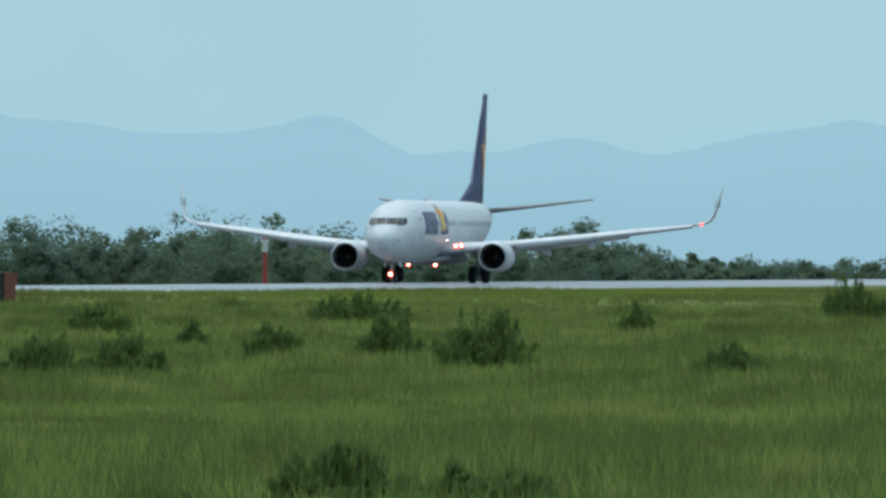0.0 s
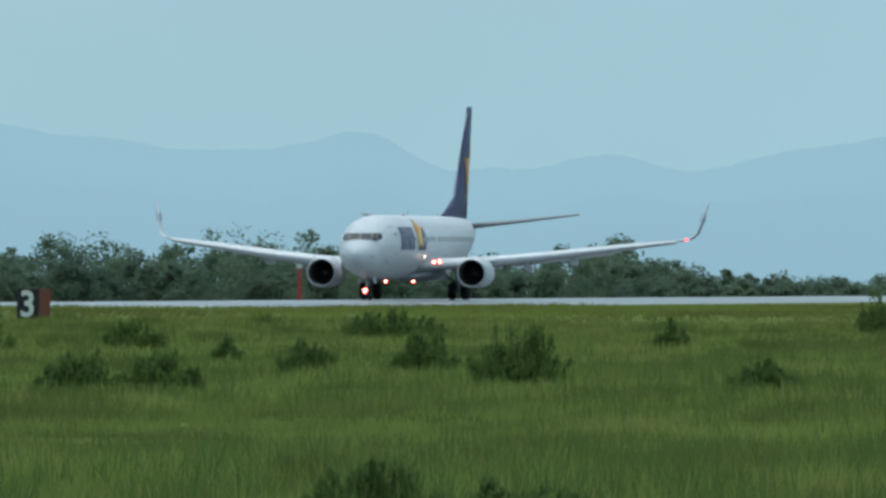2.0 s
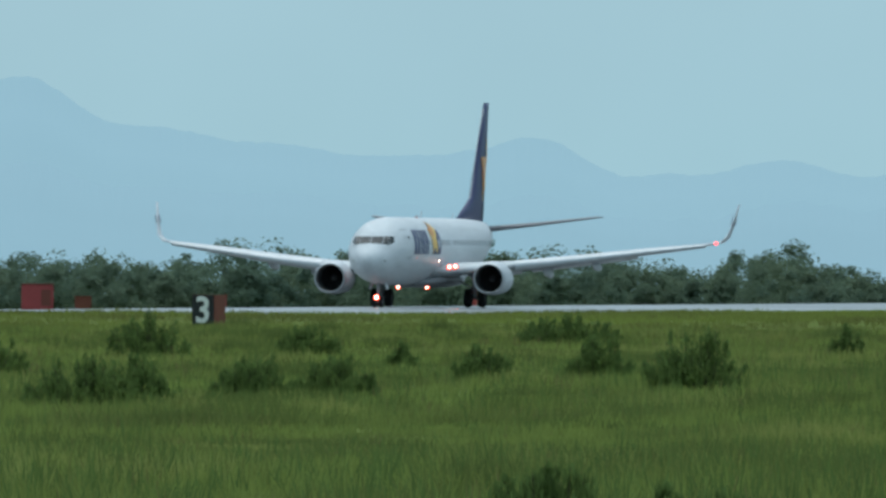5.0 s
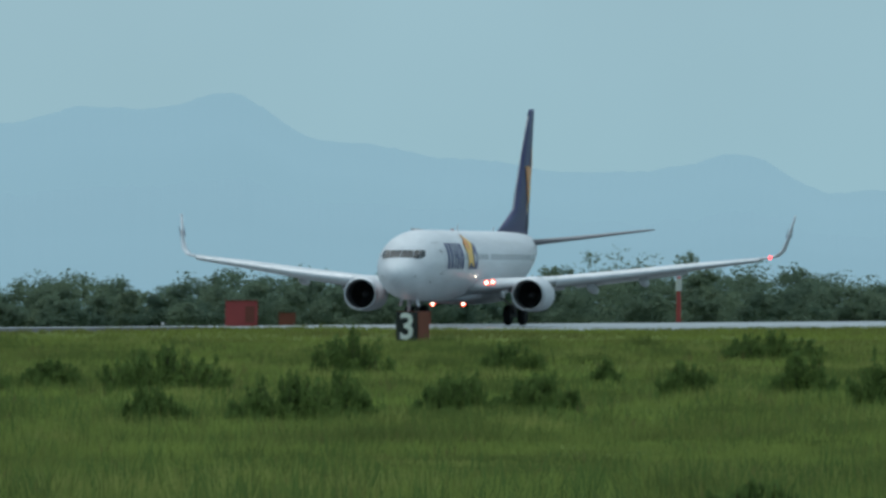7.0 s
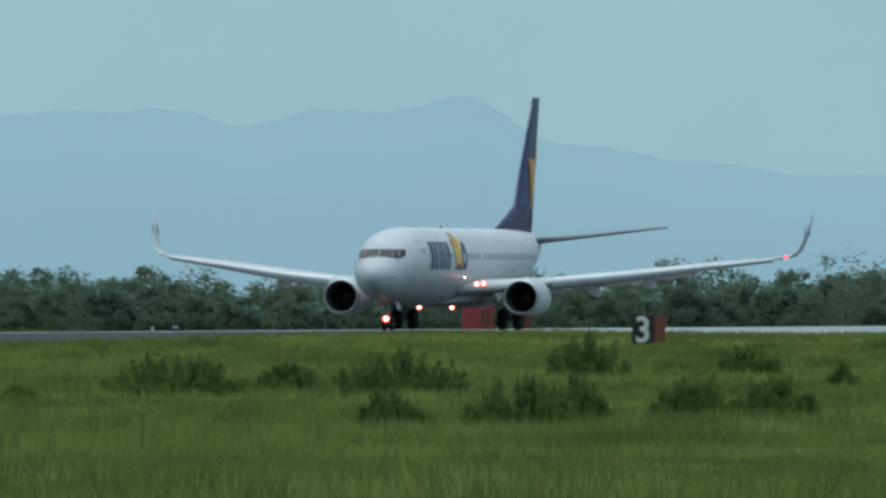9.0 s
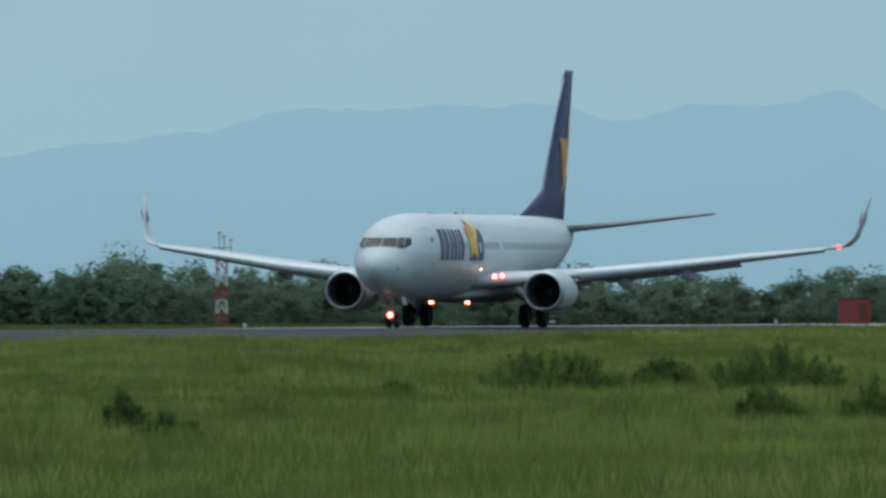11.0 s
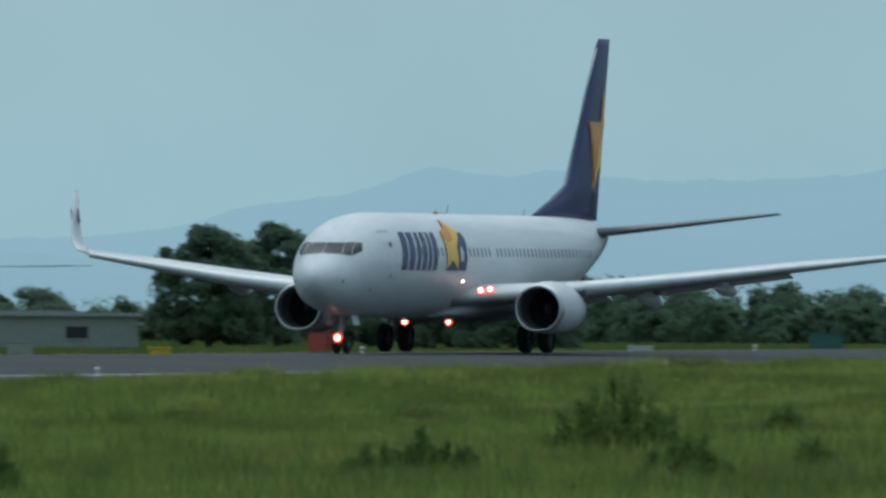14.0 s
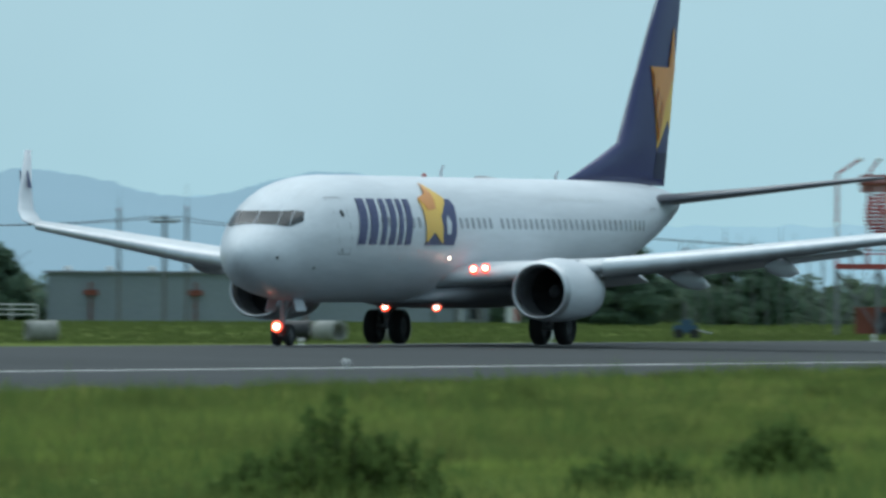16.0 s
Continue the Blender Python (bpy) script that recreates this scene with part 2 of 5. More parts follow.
def turned(bm, profile, axis="Y", n=40, at=(0, 0, 0), sx=1.0, sz=1.0):
    """A body turned about an axis through at: profile of (along, radius)."""
    rings = []
    for s, r in profile:
        ring = []
        for k in range(n):
            a = k * math.tau / n
            c, d = r * math.cos(a), r * math.sin(a)
            p = {"Y": (c * sx, s, d * sz), "X": (s, c, d), "Z": (c, d, s)}[axis]
            ring.append(Vector(p) + Vector(at))
        rings.append(ring)
    return loft(bm, rings)


# ---- the ground and the runway ----
SHOULDER = RUNWAY_X + 53.0       # near edge of the paved shoulder


def ease(a, b, v):
    u = max(0.0, min(1.0, (v - a) / (b - a)))
    return u * u * (3 - 2 * u)


def lie(x, y):
    """Height of the ground: a crowned pavement, a grass bank that rises beside it, and land that sinks far beyond."""
    if x >= SHOULDER:
        bank = 0.55 * ease(230, 470, y) - 0.1 - 0.2 * (1 - ease(255, 345, y)) * (1 - ease(SHOULDER + 5, SHOULDER + 20, x))
        bank += 0.16 * ease(442, 464, y) * (1 - ease(498, 520, y))
        return -0.5 + (bank + 0.5) * ease(SHOULDER, SHOULDER + 5, x)
    d = abs(x - RUNWAY_X)
    far = math.hypot(x, y)
    return -0.012 * min(d, 30) - 0.006 * max(0, min(d, 60) - 30) - 4.0 * ease(780, 1600, far) * (1 - ease(RUNWAY_X - 90, RUNWAY_X - 34, x))


bm = bmesh.new()
xs = [-4800, -2500, -1200, -700, -450, -320, -290, RUNWAY_X - 90, RUNWAY_X - 60, RUNWAY_X - 34.5, RUNWAY_X - 30, RUNWAY_X, RUNWAY_X + 30, SHOULDER, SHOULDER + 1.5, SHOULDER + 3, SHOULDER + 5, SHOULDER + 9, SHOULDER + 13, SHOULDER + 20, -95, -60, -30, 0, 40, 120, 400, 1200, 2500, 4800]
ys = [-4800, -2000, -600, -100, 0, 60, 120, 180, 230, 260, 290, 320, 350, 380, 410, 442, 453, 464, 480, 498, 509, 520, 560, 620, 700, 900, 1000, 1200, 1400, 1600, 1800, 2600, 3600, 4800]
vs = [[bm.verts.new((x, y, lie(x, y) - (0.06 if x < SHOULDER + 1 else 0))) for x in xs] for y in ys]
for a, b in zip(vs, vs[1:]):
    for k in range(len(xs) - 1):
        bm.faces.new((a[k], a[k + 1], b[k + 1], b[k]))
tagged(link("ground", bm, GRASS), "wide flat airfield grass", "grass", kind="structure")

bm = bmesh.new()
xs = [RUNWAY_X - 34, RUNWAY_X - 30, RUNWAY_X - 15, RUNWAY_X, RUNWAY_X + 15, RUNWAY_X + 30, SHOULDER]
vs = [[bm.verts.new((x, y, lie(x, y))) for x in xs] for y in (-600, 0, 300, 600, 900, 1100, 1500, 2300)]
for a, b in zip(vs, vs[1:]):
    for k in range(len(xs) - 1):
        bm.faces.new((a[k], a[k + 1], b[k + 1], b[k]))
runway = tagged(link("runway", bm, ASPHALT), "dark grey asphalt runway", "runway", kind="structure")
# a pale sheet on the asphalt imitates the mirage over the far runway
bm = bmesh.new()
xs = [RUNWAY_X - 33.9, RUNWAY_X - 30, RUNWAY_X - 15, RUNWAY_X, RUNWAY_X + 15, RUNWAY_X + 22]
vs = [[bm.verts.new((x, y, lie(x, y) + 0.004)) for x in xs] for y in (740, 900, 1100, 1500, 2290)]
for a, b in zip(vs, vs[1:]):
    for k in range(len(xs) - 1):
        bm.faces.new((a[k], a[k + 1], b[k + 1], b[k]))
part("concrete_end", bm, MIRAGE, runway, "pale sheet painted for the mirage at the runway's far end")
for x, w in ((STRIPE_X - 0.6, 0.75), (2 * RUNWAY_X - STRIPE_X + 0.6, 0.75)):
    bm = bmesh.new()
    vs = [[bm.verts.new((x + dx, y, lie(x + dx, y) + 0.009)) for dx in (-w / 2, w / 2)] for y in (-600, 0, 600, 2300)]
    for a, b in zip(vs, vs[1:]):
        bm.faces.new((a[0], a[1], b[1], b[0]))
    part("edge_stripe", bm, LINE, runway, "worn white edge stripe")


def spot(turn, far, z=None):
    """A place by its bearing left of the runway's line and its distance; on the ground unless z is given."""
    x, y = -far * math.sin(radians(turn)), far * math.cos(radians(turn))
    return Vector((x, y, lie(x, y) if z is None else z))


def edge_light():
    bm = bmesh.new()
    turned(bm, [(0.0, 0.12), (0.02, 0.12), (0.04, 0.05), (0.13, 0.04), (0.15, 0.08), (0.22, 0.08), (0.27, 0.04), (0.275, 0.01)], "Z", 12)
    stem = link("runway_light", bm, POLEWHITE, None, True)
    bm = bmesh.new()
    turned(bm, [(0.145, 0.082), (0.16, 0.09), (0.17, 0.082)], "Z", 12)
    part("collar", bm, METAL, stem, "metal collar")
    return tagged(stem, "small white elevated runway edge light on the pavement", "runway light", "runway edge lights")


first = edge_light()
for k in range(-5, 6):
    y = LIGHT_Y - 60 * k
    for x in (STRIPE_X, 2 * RUNWAY_X - STRIPE_X):
        m = pose(x, y, lie(x, y))
        if k == -5 and x == STRIPE_X:
            first.matrix_basis = m
        else:
            copy_thing(first, m)


# ---- the hills: a far backdrop of rounded ridges, bright air painted into their glow ----
RIDGE = (13.7, 21.2, 18.1, 17.2, 17.3, 13.9, 12.3, 17.3, 17.0, 11.3, 17.2, 8.8, 22.6, 19.0, 16.0, 17.4, 15.5, 17.3, 19.3, 16.9, 22.3, 19.4, 21.4, 32.4, 24.6, 24.7, 26.7, 25.1, 19.5, 29.5, 23.0, 26.6, 24.7, 24.3, 24.8, 26.0, 19.2, 23.0, 18.3, 20.9, 17.0, 18.0, 16.6, 16.9, 17.2, 15.9, 18.8, 18.5, 15.0, 22.1, 14.6, 15.1, 12.7, 14.3, 8.9, 9.8, 7.8, 8.0, 8.6, 6.9, 8.1, 7.0, 8.0, 6.6, 8.3, 6.1, 9.5, 4.6, 10.8, 12.7, 11.6, 16.3, 14.8, 13.4, 10.7, 10.8, 13.4, 14.5, 15.9, 16.3)


def crest(turn):
    return sum(a * math.exp(-(((turn - 8.5 - 0.19 * k) / 0.155) ** 2) / 2) for k, a in enumerate(RIDGE))


def hills(name, far, share, rough, material, label, low, begin=None):
    bm = bmesh.new()
    rows = []
    for j, (d, u) in enumerate(((far - 380, 0.0), (far - 250, 0.35), (far - 130, 0.7), (far, 1.0), (far + 150, 0.5), (far + 300, 0.0))):
        row = []
        for k in range(1100):
            turn = 5.0 + k * 0.02
            base = crest(min(max(turn, 8.7), 23.4)) * share * far / 4300 + low * (noise.noise((turn * 1.3, far * 0.01, 0)) + 0.4)
            if begin:
                base = base * ease(begin, begin + 0.7, turn) - 12 * (1 - ease(begin, begin + 0.7, turn))
            bump = rough * (noise.noise((turn * 9, far, j * 0.3)) + 0.6 * noise.noise((turn * 27, far, j * 0.3)) + 0.35 * noise.noise((turn * 70, far, j * 0.3)))
            row.append(bm.verts.new(spot(turn, d, -8 + (10.2 + base + bump) * u)))
        rows.append(row)
    for a, b in zip(rows, rows[1:]):
        for k in range(len(a) - 1):
            bm.faces.new((a[k], a[k + 1], b[k + 1], b[k]))
    return tagged(link(name, bm, material, None, True), label, "hills", kind="structure")


hills("backdrop_hills", 4300, 1.0, 0.8, haze("far_hills_haze", (0.232, 0.416, 0.512), (0.01, 0.015, 0.02)), "pale blue mountain ridge with glowing painted haze", 0.0)
hills("backdrop_foothills", 3800, 0.52, 1.2, haze("near_hills_haze", (0.219, 0.396, 0.492), (0.01, 0.015, 0.02)), "blue foothills with glowing painted haze", 5.0)
hills("backdrop_near_hill", 3500, 1.0, 0.9, haze("wooded_hill_haze", (0.175, 0.318, 0.412), (0.01, 0.015, 0.02)), "darker blue wooded hill with glowing painted haze", 0.0, 20.9)


# ---- leaves ----
def leaf_mesh(name, centres, sizes, seed, flat=0.0, out=None):
    """Leaf sprays as small bent quads round the given centres, turned outward where out is given."""
    rng = np.random.default_rng(seed)
    n = len(centres)
    if out is None:
        a = rng.normal(size=(n, 3))
    else:
        a = np.cross(out + 0.42 * rng.normal(size=(n, 3)), rng.normal(size=(n, 3)))
    a /= np.linalg.norm(a, axis=1)[:, None]
    b = np.cross(a, rng.normal(size=(n, 3)) if out is None else out + 0.42 * rng.normal(size=(n, 3)))
    b /= np.linalg.norm(b, axis=1)[:, None]
    a[:, 2] *= 1 - flat
    s = sizes[:, None]
    c = np.cross(a, b) * 0.25
    v = np.stack([centres - a * s, centres + b * s * 0.55 + c * s, centres + a * s, centres - b * s * 0.55 + c * s], 1).reshape(-1, 3)
    data = bpy.data.meshes.new(name)
    data.vertices.add(len(v))
    data.vertices.foreach_set("co", v.astype(np.float32).ravel())
    data.loops.add(4 * n)
    data.loops.foreach_set("vertex_index", np.arange(4 * n, dtype=np.int32))
    data.polygons.add(n)
    data.polygons.foreach_set("loop_start", np.arange(0, 4 * n, 4, dtype=np.int32))
    data.update()
    return data


def crown_points(rng, width, low, high, clumps, per, spread):
    """Points of a crown: clumps scattered in an uneven dome from low to high."""
    out, faces = [], []
    middle = np.array((0, 0, low + (high - low) * 0.35))
    for _ in range(clumps):
        u = rng.random() ** 0.95
        z = low + (high - low) * u
        w = width / 2 * math.sqrt(max(0.05, 1 - (1.7 * (u - 0.38)) ** 2)) * (0.75 + 0.5 * rng.random())
        ang = rng.random() * math.tau
        r = w * math.sqrt(0.25 + 0.75 * rng.random())
        q = spread * (0.6 + 0.8 * rng.random())
        p = rng.normal(size=(per, 3))
        p *= (1.75 * rng.random(per) ** 0.4 / np.linalg.norm(p, axis=1))[:, None] * np.array((q, q, q * 0.75))
        home = np.array((r * math.cos(ang), r * math.sin(ang), z))
        out.append(p + home)
        way = p / (np.linalg.norm(p, axis=1)[:, None] + 1e-6) + (home - middle) / (np.linalg.norm(home - middle) + 1e-6) + (0, 0, 0.45)
        faces.append(way / (np.linalg.norm(way, axis=1)[:, None] + 1e-6))
    pts = np.concatenate(out)
    pts[:, 2] = np.maximum(pts[:, 2], low * 0.6 + 0.05)
    return pts, np.concatenate(faces)


def make_tree(turn, far, width, high, seed, label, low=0.12, clumps=70, material=LEAF, leaf=0.15):
    rng = np.random.default_rng(seed)
    at = spot(turn, far)
    tree = empty("tree", at)
    tagged(tree, label, "tree")
    bm = bmesh.new()
    r = 0.035 * high
    tube(bm, (0, 0, -0.2), (0.1, 0, high * 0.4), r, r * 0.7, 9)
    tube(bm, (0.1, 0, high * 0.4), (0.0, 0.1, high * 0.8), r * 0.7, r * 0.25, 8)
    for k in range(7):
        a = k * 2.4 + rng.random()
        z = high * (0.22 + 0.07 * k)
        tip = Vector((math.cos(a) * width * 0.36, math.sin(a) * width * 0.36, z + high * 0.2))
        tube(bm, (0.06, 0, z), tip, r * 0.4, r * 0.1, 6)
        tube(bm, tip * 0.6 + Vector((0, 0, z * 0.4)), tip + Vector((math.sin(a), math.cos(a), high * 0.12)), r * 0.2, r * 0.06, 5)
    part("trunk", bm, BARK, tree, "dark trunk and limbs")
    pts, out = crown_points(rng, width, high * low, high * 0.94, clumps, 130, width * 0.058)
    data = leaf_mesh("crown", pts, leaf * (0.6 + 0.8 * rng.random(len(pts))), seed, 0.0, out)
    data.materials.append(material)
    crown = new("crown", data)
    crown.parent = tree
    tagged(crown, "dense dark green leaves")
    return tree


make_tree(17.50, 735, 6.4, 6.4, 3, "large dark broadleaf tree beyond the runway", 0.02, 210)
make_tree(17.83, 745, 3.2, 3.5, 4, "low dark rounded tree beyond the runway", 0.02, 90)
make_tree(18.70, 760, 5.8, 6.4, 5, "large dark broadleaf tree beyond the runway", 0.04, 150)
make_tree(18.43, 775, 4.8, 6.8, 6, "dark broadleaf tree beside a larger one", 0.04, 110)
make_tree(18.14, 765, 4.8, 5.1, 7, "lower dark tree beside larger ones", 0.04, 90)
make_tree(20.95, 800, 5.0, 4.9, 8, "dark rounded tree behind the radar mast", 0.04, 110)
make_tree(20.45, 830, 5.6, 3.9, 9, "low dark tree behind lamp poles", 0.04, 95)
make_tree(21.35, 960, 6.0, 6.0, 10, "dark tree behind a shelter", 0.04, 110)
make_tree(20.95, 965, 5.5, 5.2, 12, "dark tree behind a shelter", 0.04, 95)
make_tree(23.42, 930, 5.0, 5.2, 11, "dark tree beside a long wall", 0.04, 110)


def woodland(name, top, t0, t1, far, deep, step, label, seed, material, leaf, per):
    """A far belt of trees in one body, its height following the skyline."""
    rng = np.random.default_rng(seed)
    pts, sizes, outs = [], [], []
    turns = [a for a, _ in top]
    highs = [b for _, b in top]
    turn = t0
    while turn < t1:
        for row in range(4):
            d = far + deep * row / 3 + rng.random() * 15
            a = turn + (rng.random() - 0.5) * step * 2
            g = spot(a, d)
            goal = 2.2 + float(np.interp(a, turns, highs)) * d / 25766
            h = (goal - g.z) * (0.82 + 0.30 * rng.random()) * (0.72 + 0.095 * row)
            w = h * (0.6 + 0.6 * rng.random())
            p, out = crown_points(rng, w, h * 0.06, h * 0.95, 18, per, w * 0.115)
            outs.append(out)
            pts.append(p + np.array((g.x, g.y, g.z)))
            sizes.append(leaf * (0.6 + 0.8 * rng.random(len(p))))
        turn += step
    data = leaf_mesh(name, np.concatenate(pts), np.concatenate(sizes), seed, 0.0, np.concatenate(outs))
    data.materials.append(material)
    return tagged(new(name, data), label, "woodland", kind="stuff")


SKYLINE = ((7.5, -8), (8.7, -10), (9.4, -12), (9.75, 14), (9.97, 54), (10.2, 16), (10.5, 22), (10.8, 42), (11.13, 50), (11.46, 44), (11.75, 30), (12.17, 40), (12.42, 20), (12.64, 32), (12.86, 22), (13.06, 2), (13.3, 10), (13.64, 20), (13.8, -4), (13.93, 20), (14.2, 32), (14.75, 25), (15.04, 19), (15.27, 9), (15.47, 39), (15.8, 42), (16.1, 15))
woodland("woodland", SKYLINE, 7.4, 15.9, 1650, 180, 0.075, "green belt of far trees, haze painted in the leaves", 21, FARLEAF, 0.25, 58)
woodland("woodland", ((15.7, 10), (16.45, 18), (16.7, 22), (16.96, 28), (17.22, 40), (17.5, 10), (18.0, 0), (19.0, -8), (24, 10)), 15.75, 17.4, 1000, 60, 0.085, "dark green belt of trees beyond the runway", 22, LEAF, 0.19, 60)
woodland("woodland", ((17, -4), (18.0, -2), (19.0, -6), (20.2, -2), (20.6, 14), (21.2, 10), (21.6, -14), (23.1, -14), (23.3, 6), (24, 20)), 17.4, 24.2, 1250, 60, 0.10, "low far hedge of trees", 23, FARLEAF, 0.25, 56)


# ---- things beyond the runway ----
def frame_thing(name, turn, far, label, category, group="", face=True):
    """An empty on the ground whose y axis points away from the viewer's side."""
    at = spot(turn, far)
    return tagged(empty(name, at, turn if face else 0), label, category, group)


def make_radar():
    radar = frame_thing("radar_antenna", 19.85, 700, "red and white approach radar on a raised steel platform", "radar")
    bm = bmesh.new()
    box(bm, -3.1, 3.1, -1.6, 1.6, 3.15, 3.42, 0.03)
    part("platform", bm, RED, radar, "red painted platform deck")
    for x in (-3.0, -1.0, 1.0, 3.0):
        for y in (-1.5, 1.5):
            bm = bmesh.new()
            tube(bm, (x, y, -0.3), (x, y, 3.15), 0.10, n=8)
            part("platform_leg", bm, TAILGREY, radar, "grey steel leg")
    for x0, x1 in ((-3, -1), (-1, 1), (1, 3)):
        for y in (-1.5, 1.5):
            bm = bmesh.new()
            tube(bm, (x0, y, 0.2), (x1, y, 3.1), 0.045, n=6)
            tube(bm, (x1, y, 0.2), (x0, y, 3.1), 0.045, n=6)
            part("cross_brace", bm, TAILGREY, radar)
    for y in (-1.55, 1.55):
        bm = bmesh.new()
        for z in (3.9, 4.35):
            tube(bm, (-3.05, y, z), (3.05, y, z), 0.035, n=6)
        for k in range(9):
            tube(bm, (-3.05 + k * 0.7625, y, 3.4), (-3.05 + k * 0.7625, y, 4.35), 0.03, n=6)
        part("railing", bm, RED, radar, "red and white guard rail")
    for x, inn in ((-3.0, 1.1), (-1.5, 0.5), (1.4, -0.5), (2.95, -1.1)):
        bm = bmesh.new()
        tube(bm, (x, 1.2, 3.4), (x, 1.2, 7.75), 0.07, n=8)
        tube(bm, (x, 1.2, 7.75), (x + inn, 1.2, 8.45), 0.06, n=8)
        arm = part("lamp_arm", bm, RED, radar, "bent red lamp pole")
        bm = bmesh.new()
        turned(bm, [(-0.12, 0.05), (-0.06, 0.11), (0.06, 0.11), (0.12, 0.03)], "X", 10, (x + inn, 1.2, 8.45))
        part("lamp_head", bm, POLEWHITE, arm, "small lamp head")
        bm = bmesh.new()
        tube(bm, (x, 1.2, 4.6), (x, 1.2, 5.4), 0.076, n=8)
        part("white_band", bm, POLEWHITE, arm, "white band")
    bm = bmesh.new()
    box(bm, -0.45, 0.45, -0.4, 0.4, 3.4, 4.45, 0.04)
    turned(bm, [(4.45, 0.42), (4.6, 0.40), (4.6, 0.02)], "Z", 20)
    part("pedestal", bm, RED, radar, "red antenna pedestal")
    # what turns on the pedestal: it looks along -y
    bm = bmesh.new()
    turned(bm, [(4.6, 0.30), (4.85, 0.34), (4.9, 0.02)], "Z", 20)
    box(bm, -0.5, 0.5, -0.2, 0.45, 4.75, 5.05, 0.03)
    for x in (-0.85, 0.85):
        tube(bm, (x * 0.4, 0.3, 4.9), (x, 0.5, 6.3), 0.07, n=8)
        tube(bm, (x, 0.5, 6.3), (x * 0.6, 0.2, 7.1), 0.06, n=8)
    antenna = part("turning_antenna", bm, RED, radar, "red turning antenna head")
    for i in range(13):
        u = i / 12
        half = 1.75 * (0.52 + 0.48 * math.sin(min(1.0, u * 2.2) * math.pi / 2)) * (1 - 0.12 * max(0, u - 0.8) / 0.2)
        bow = [(half * (j / 5 - 1), 0.62 - 0.42 * (half * (j / 5 - 1) / 1.75) ** 2 - 0.45 * (2 * u - 1) ** 2 * (1 if u > 0.5 else 1.3), 4.6 + 2.15 * u) for j in range(11)]
        bm = bmesh.new()
        for p, q in zip(bow, bow[1:]):
            tube(bm, p, q, 0.052, n=5)
        part("reflector_bar", bm, RED, antenna, "curved red bar of the open reflector")
    for k in range(7):
        x = -1.35 + 0.45 * k
        bm = bmesh.new()
        rib = [(x * (0.6 + 0.4 * math.sin(min(1.0, u * 2.2) * math.pi / 2)), 0.56 - 0.42 * (x / 1.75) ** 2 - 0.45 * (2 * u - 1) ** 2 * (1 if u > 0.5 else 1.3), 4.66 + 2.02 * u) for u in (0, 0.2, 0.4, 0.6, 0.8, 1.0)]
        for p, q in zip(rib, rib[1:]):
            tube(bm, p, q, 0.05, n=6)
        part("face_rib", bm, POLEWHITE, antenna, "pale rib across the reflector")
        bm = bmesh.new()
        for p, q in zip(rib, rib[1:]):
            tube(bm, (p[0], p[1] + 0.2, p[2]), (q[0], q[1] + 0.2, q[2]), 0.055, n=6)
        part("back_rib", bm, RED, antenna, "red rib behind the reflector")
    bm = bmesh.new()
    tube(bm, (-0.25, 0.0, 4.8), (-0.12, -1.5, 5.15), 0.06, n=8)
    tube(bm, (0.25, 0.0, 4.8), (0.12, -1.5, 5.15), 0.06, n=8)
    box(bm, -0.35, 0.35, -1.75, -1.4, 5.1, 5.55, 0.04)
    tube(bm, (0, -1.45, 5.35), (0, -1.1, 5.5), 0.16, 0.09, 10)
    part("feed_horn", bm, RED, antenna, "red feed horn on two arms")
    bm = bmesh.new()
    box(bm, -2.15, 2.15, -0.28, -0.06, 6.86, 7.72, 0.03)
    part("panel_antenna", bm, RED, antenna, "long flat red panel antenna")
    bm = bmesh.new()
    box(bm, -2.12, 2.12, -0.055, -0.035, 6.89, 7.69, 0.005)
    part("panel_back", bm, PINK, antenna, "pink back of the panel, haze put into its colour")
    bm = bmesh.new()
    box(bm, -2.15, 2.15, 0.02, 0.12, 7.2, 7.34, 0.02)
    for x in (-1.6, -0.6, 0.6, 1.6):
        box(bm, x - 0.06, x + 0.06, -0.06, 0.1, 6.9, 7.68, 0.01)
    part("back_beam", bm, RUST, antenna, "beam behind the panel")
    bm = bmesh.new()
    box(bm, -2.1, 0.35, -1.3, 1.2, -0.2, 1.35, 0.02)
    hut = part("equipment_hut", bm, RUST, radar, "red equipment hut under the deck")
    bm = bmesh.new()
    box(bm, -0.9, -0.2, -1.34, -1.3, 0.0, 1.1, 0.01)
    part("hut_door", bm, DARK, hut, "dark open doorway")
    return antenna


turning_antenna = make_radar()


def house(name, turn, far, length, depth, high, wall_m, roof_m, label, category, windows=()):
    h = frame_thing(name, turn, far, label, category)
    bm = bmesh.new()
    box(bm, -length / 2, length / 2, 0, depth, -0.3, high, 0.02)
    wall = part("wall", bm, wall_m, h, "plain rendered wall")
    bm = bmesh.new()
    box(bm, -length / 2 - 0.25, length / 2 + 0.25, -0.25, depth + 0.25, high, high + 0.16, 0.02)
    part("roof", bm, roof_m, h, "flat grey roof slab")
    for x, z, w, t in windows:
        bm = bmesh.new()
        box(bm, x - w / 2, x + w / 2, -0.03, 0.0, z, z + t, 0.005)
        win = part("window", bm, GLASS, h, "dark window")
        bm = bmesh.new()
        box(bm, x - w / 2 - 0.05, x + w / 2 + 0.05, -0.06, 0.0, z - 0.06, z, 0.005)
        part("sill", bm, CONCRETE, win, "concrete sill")
    return h


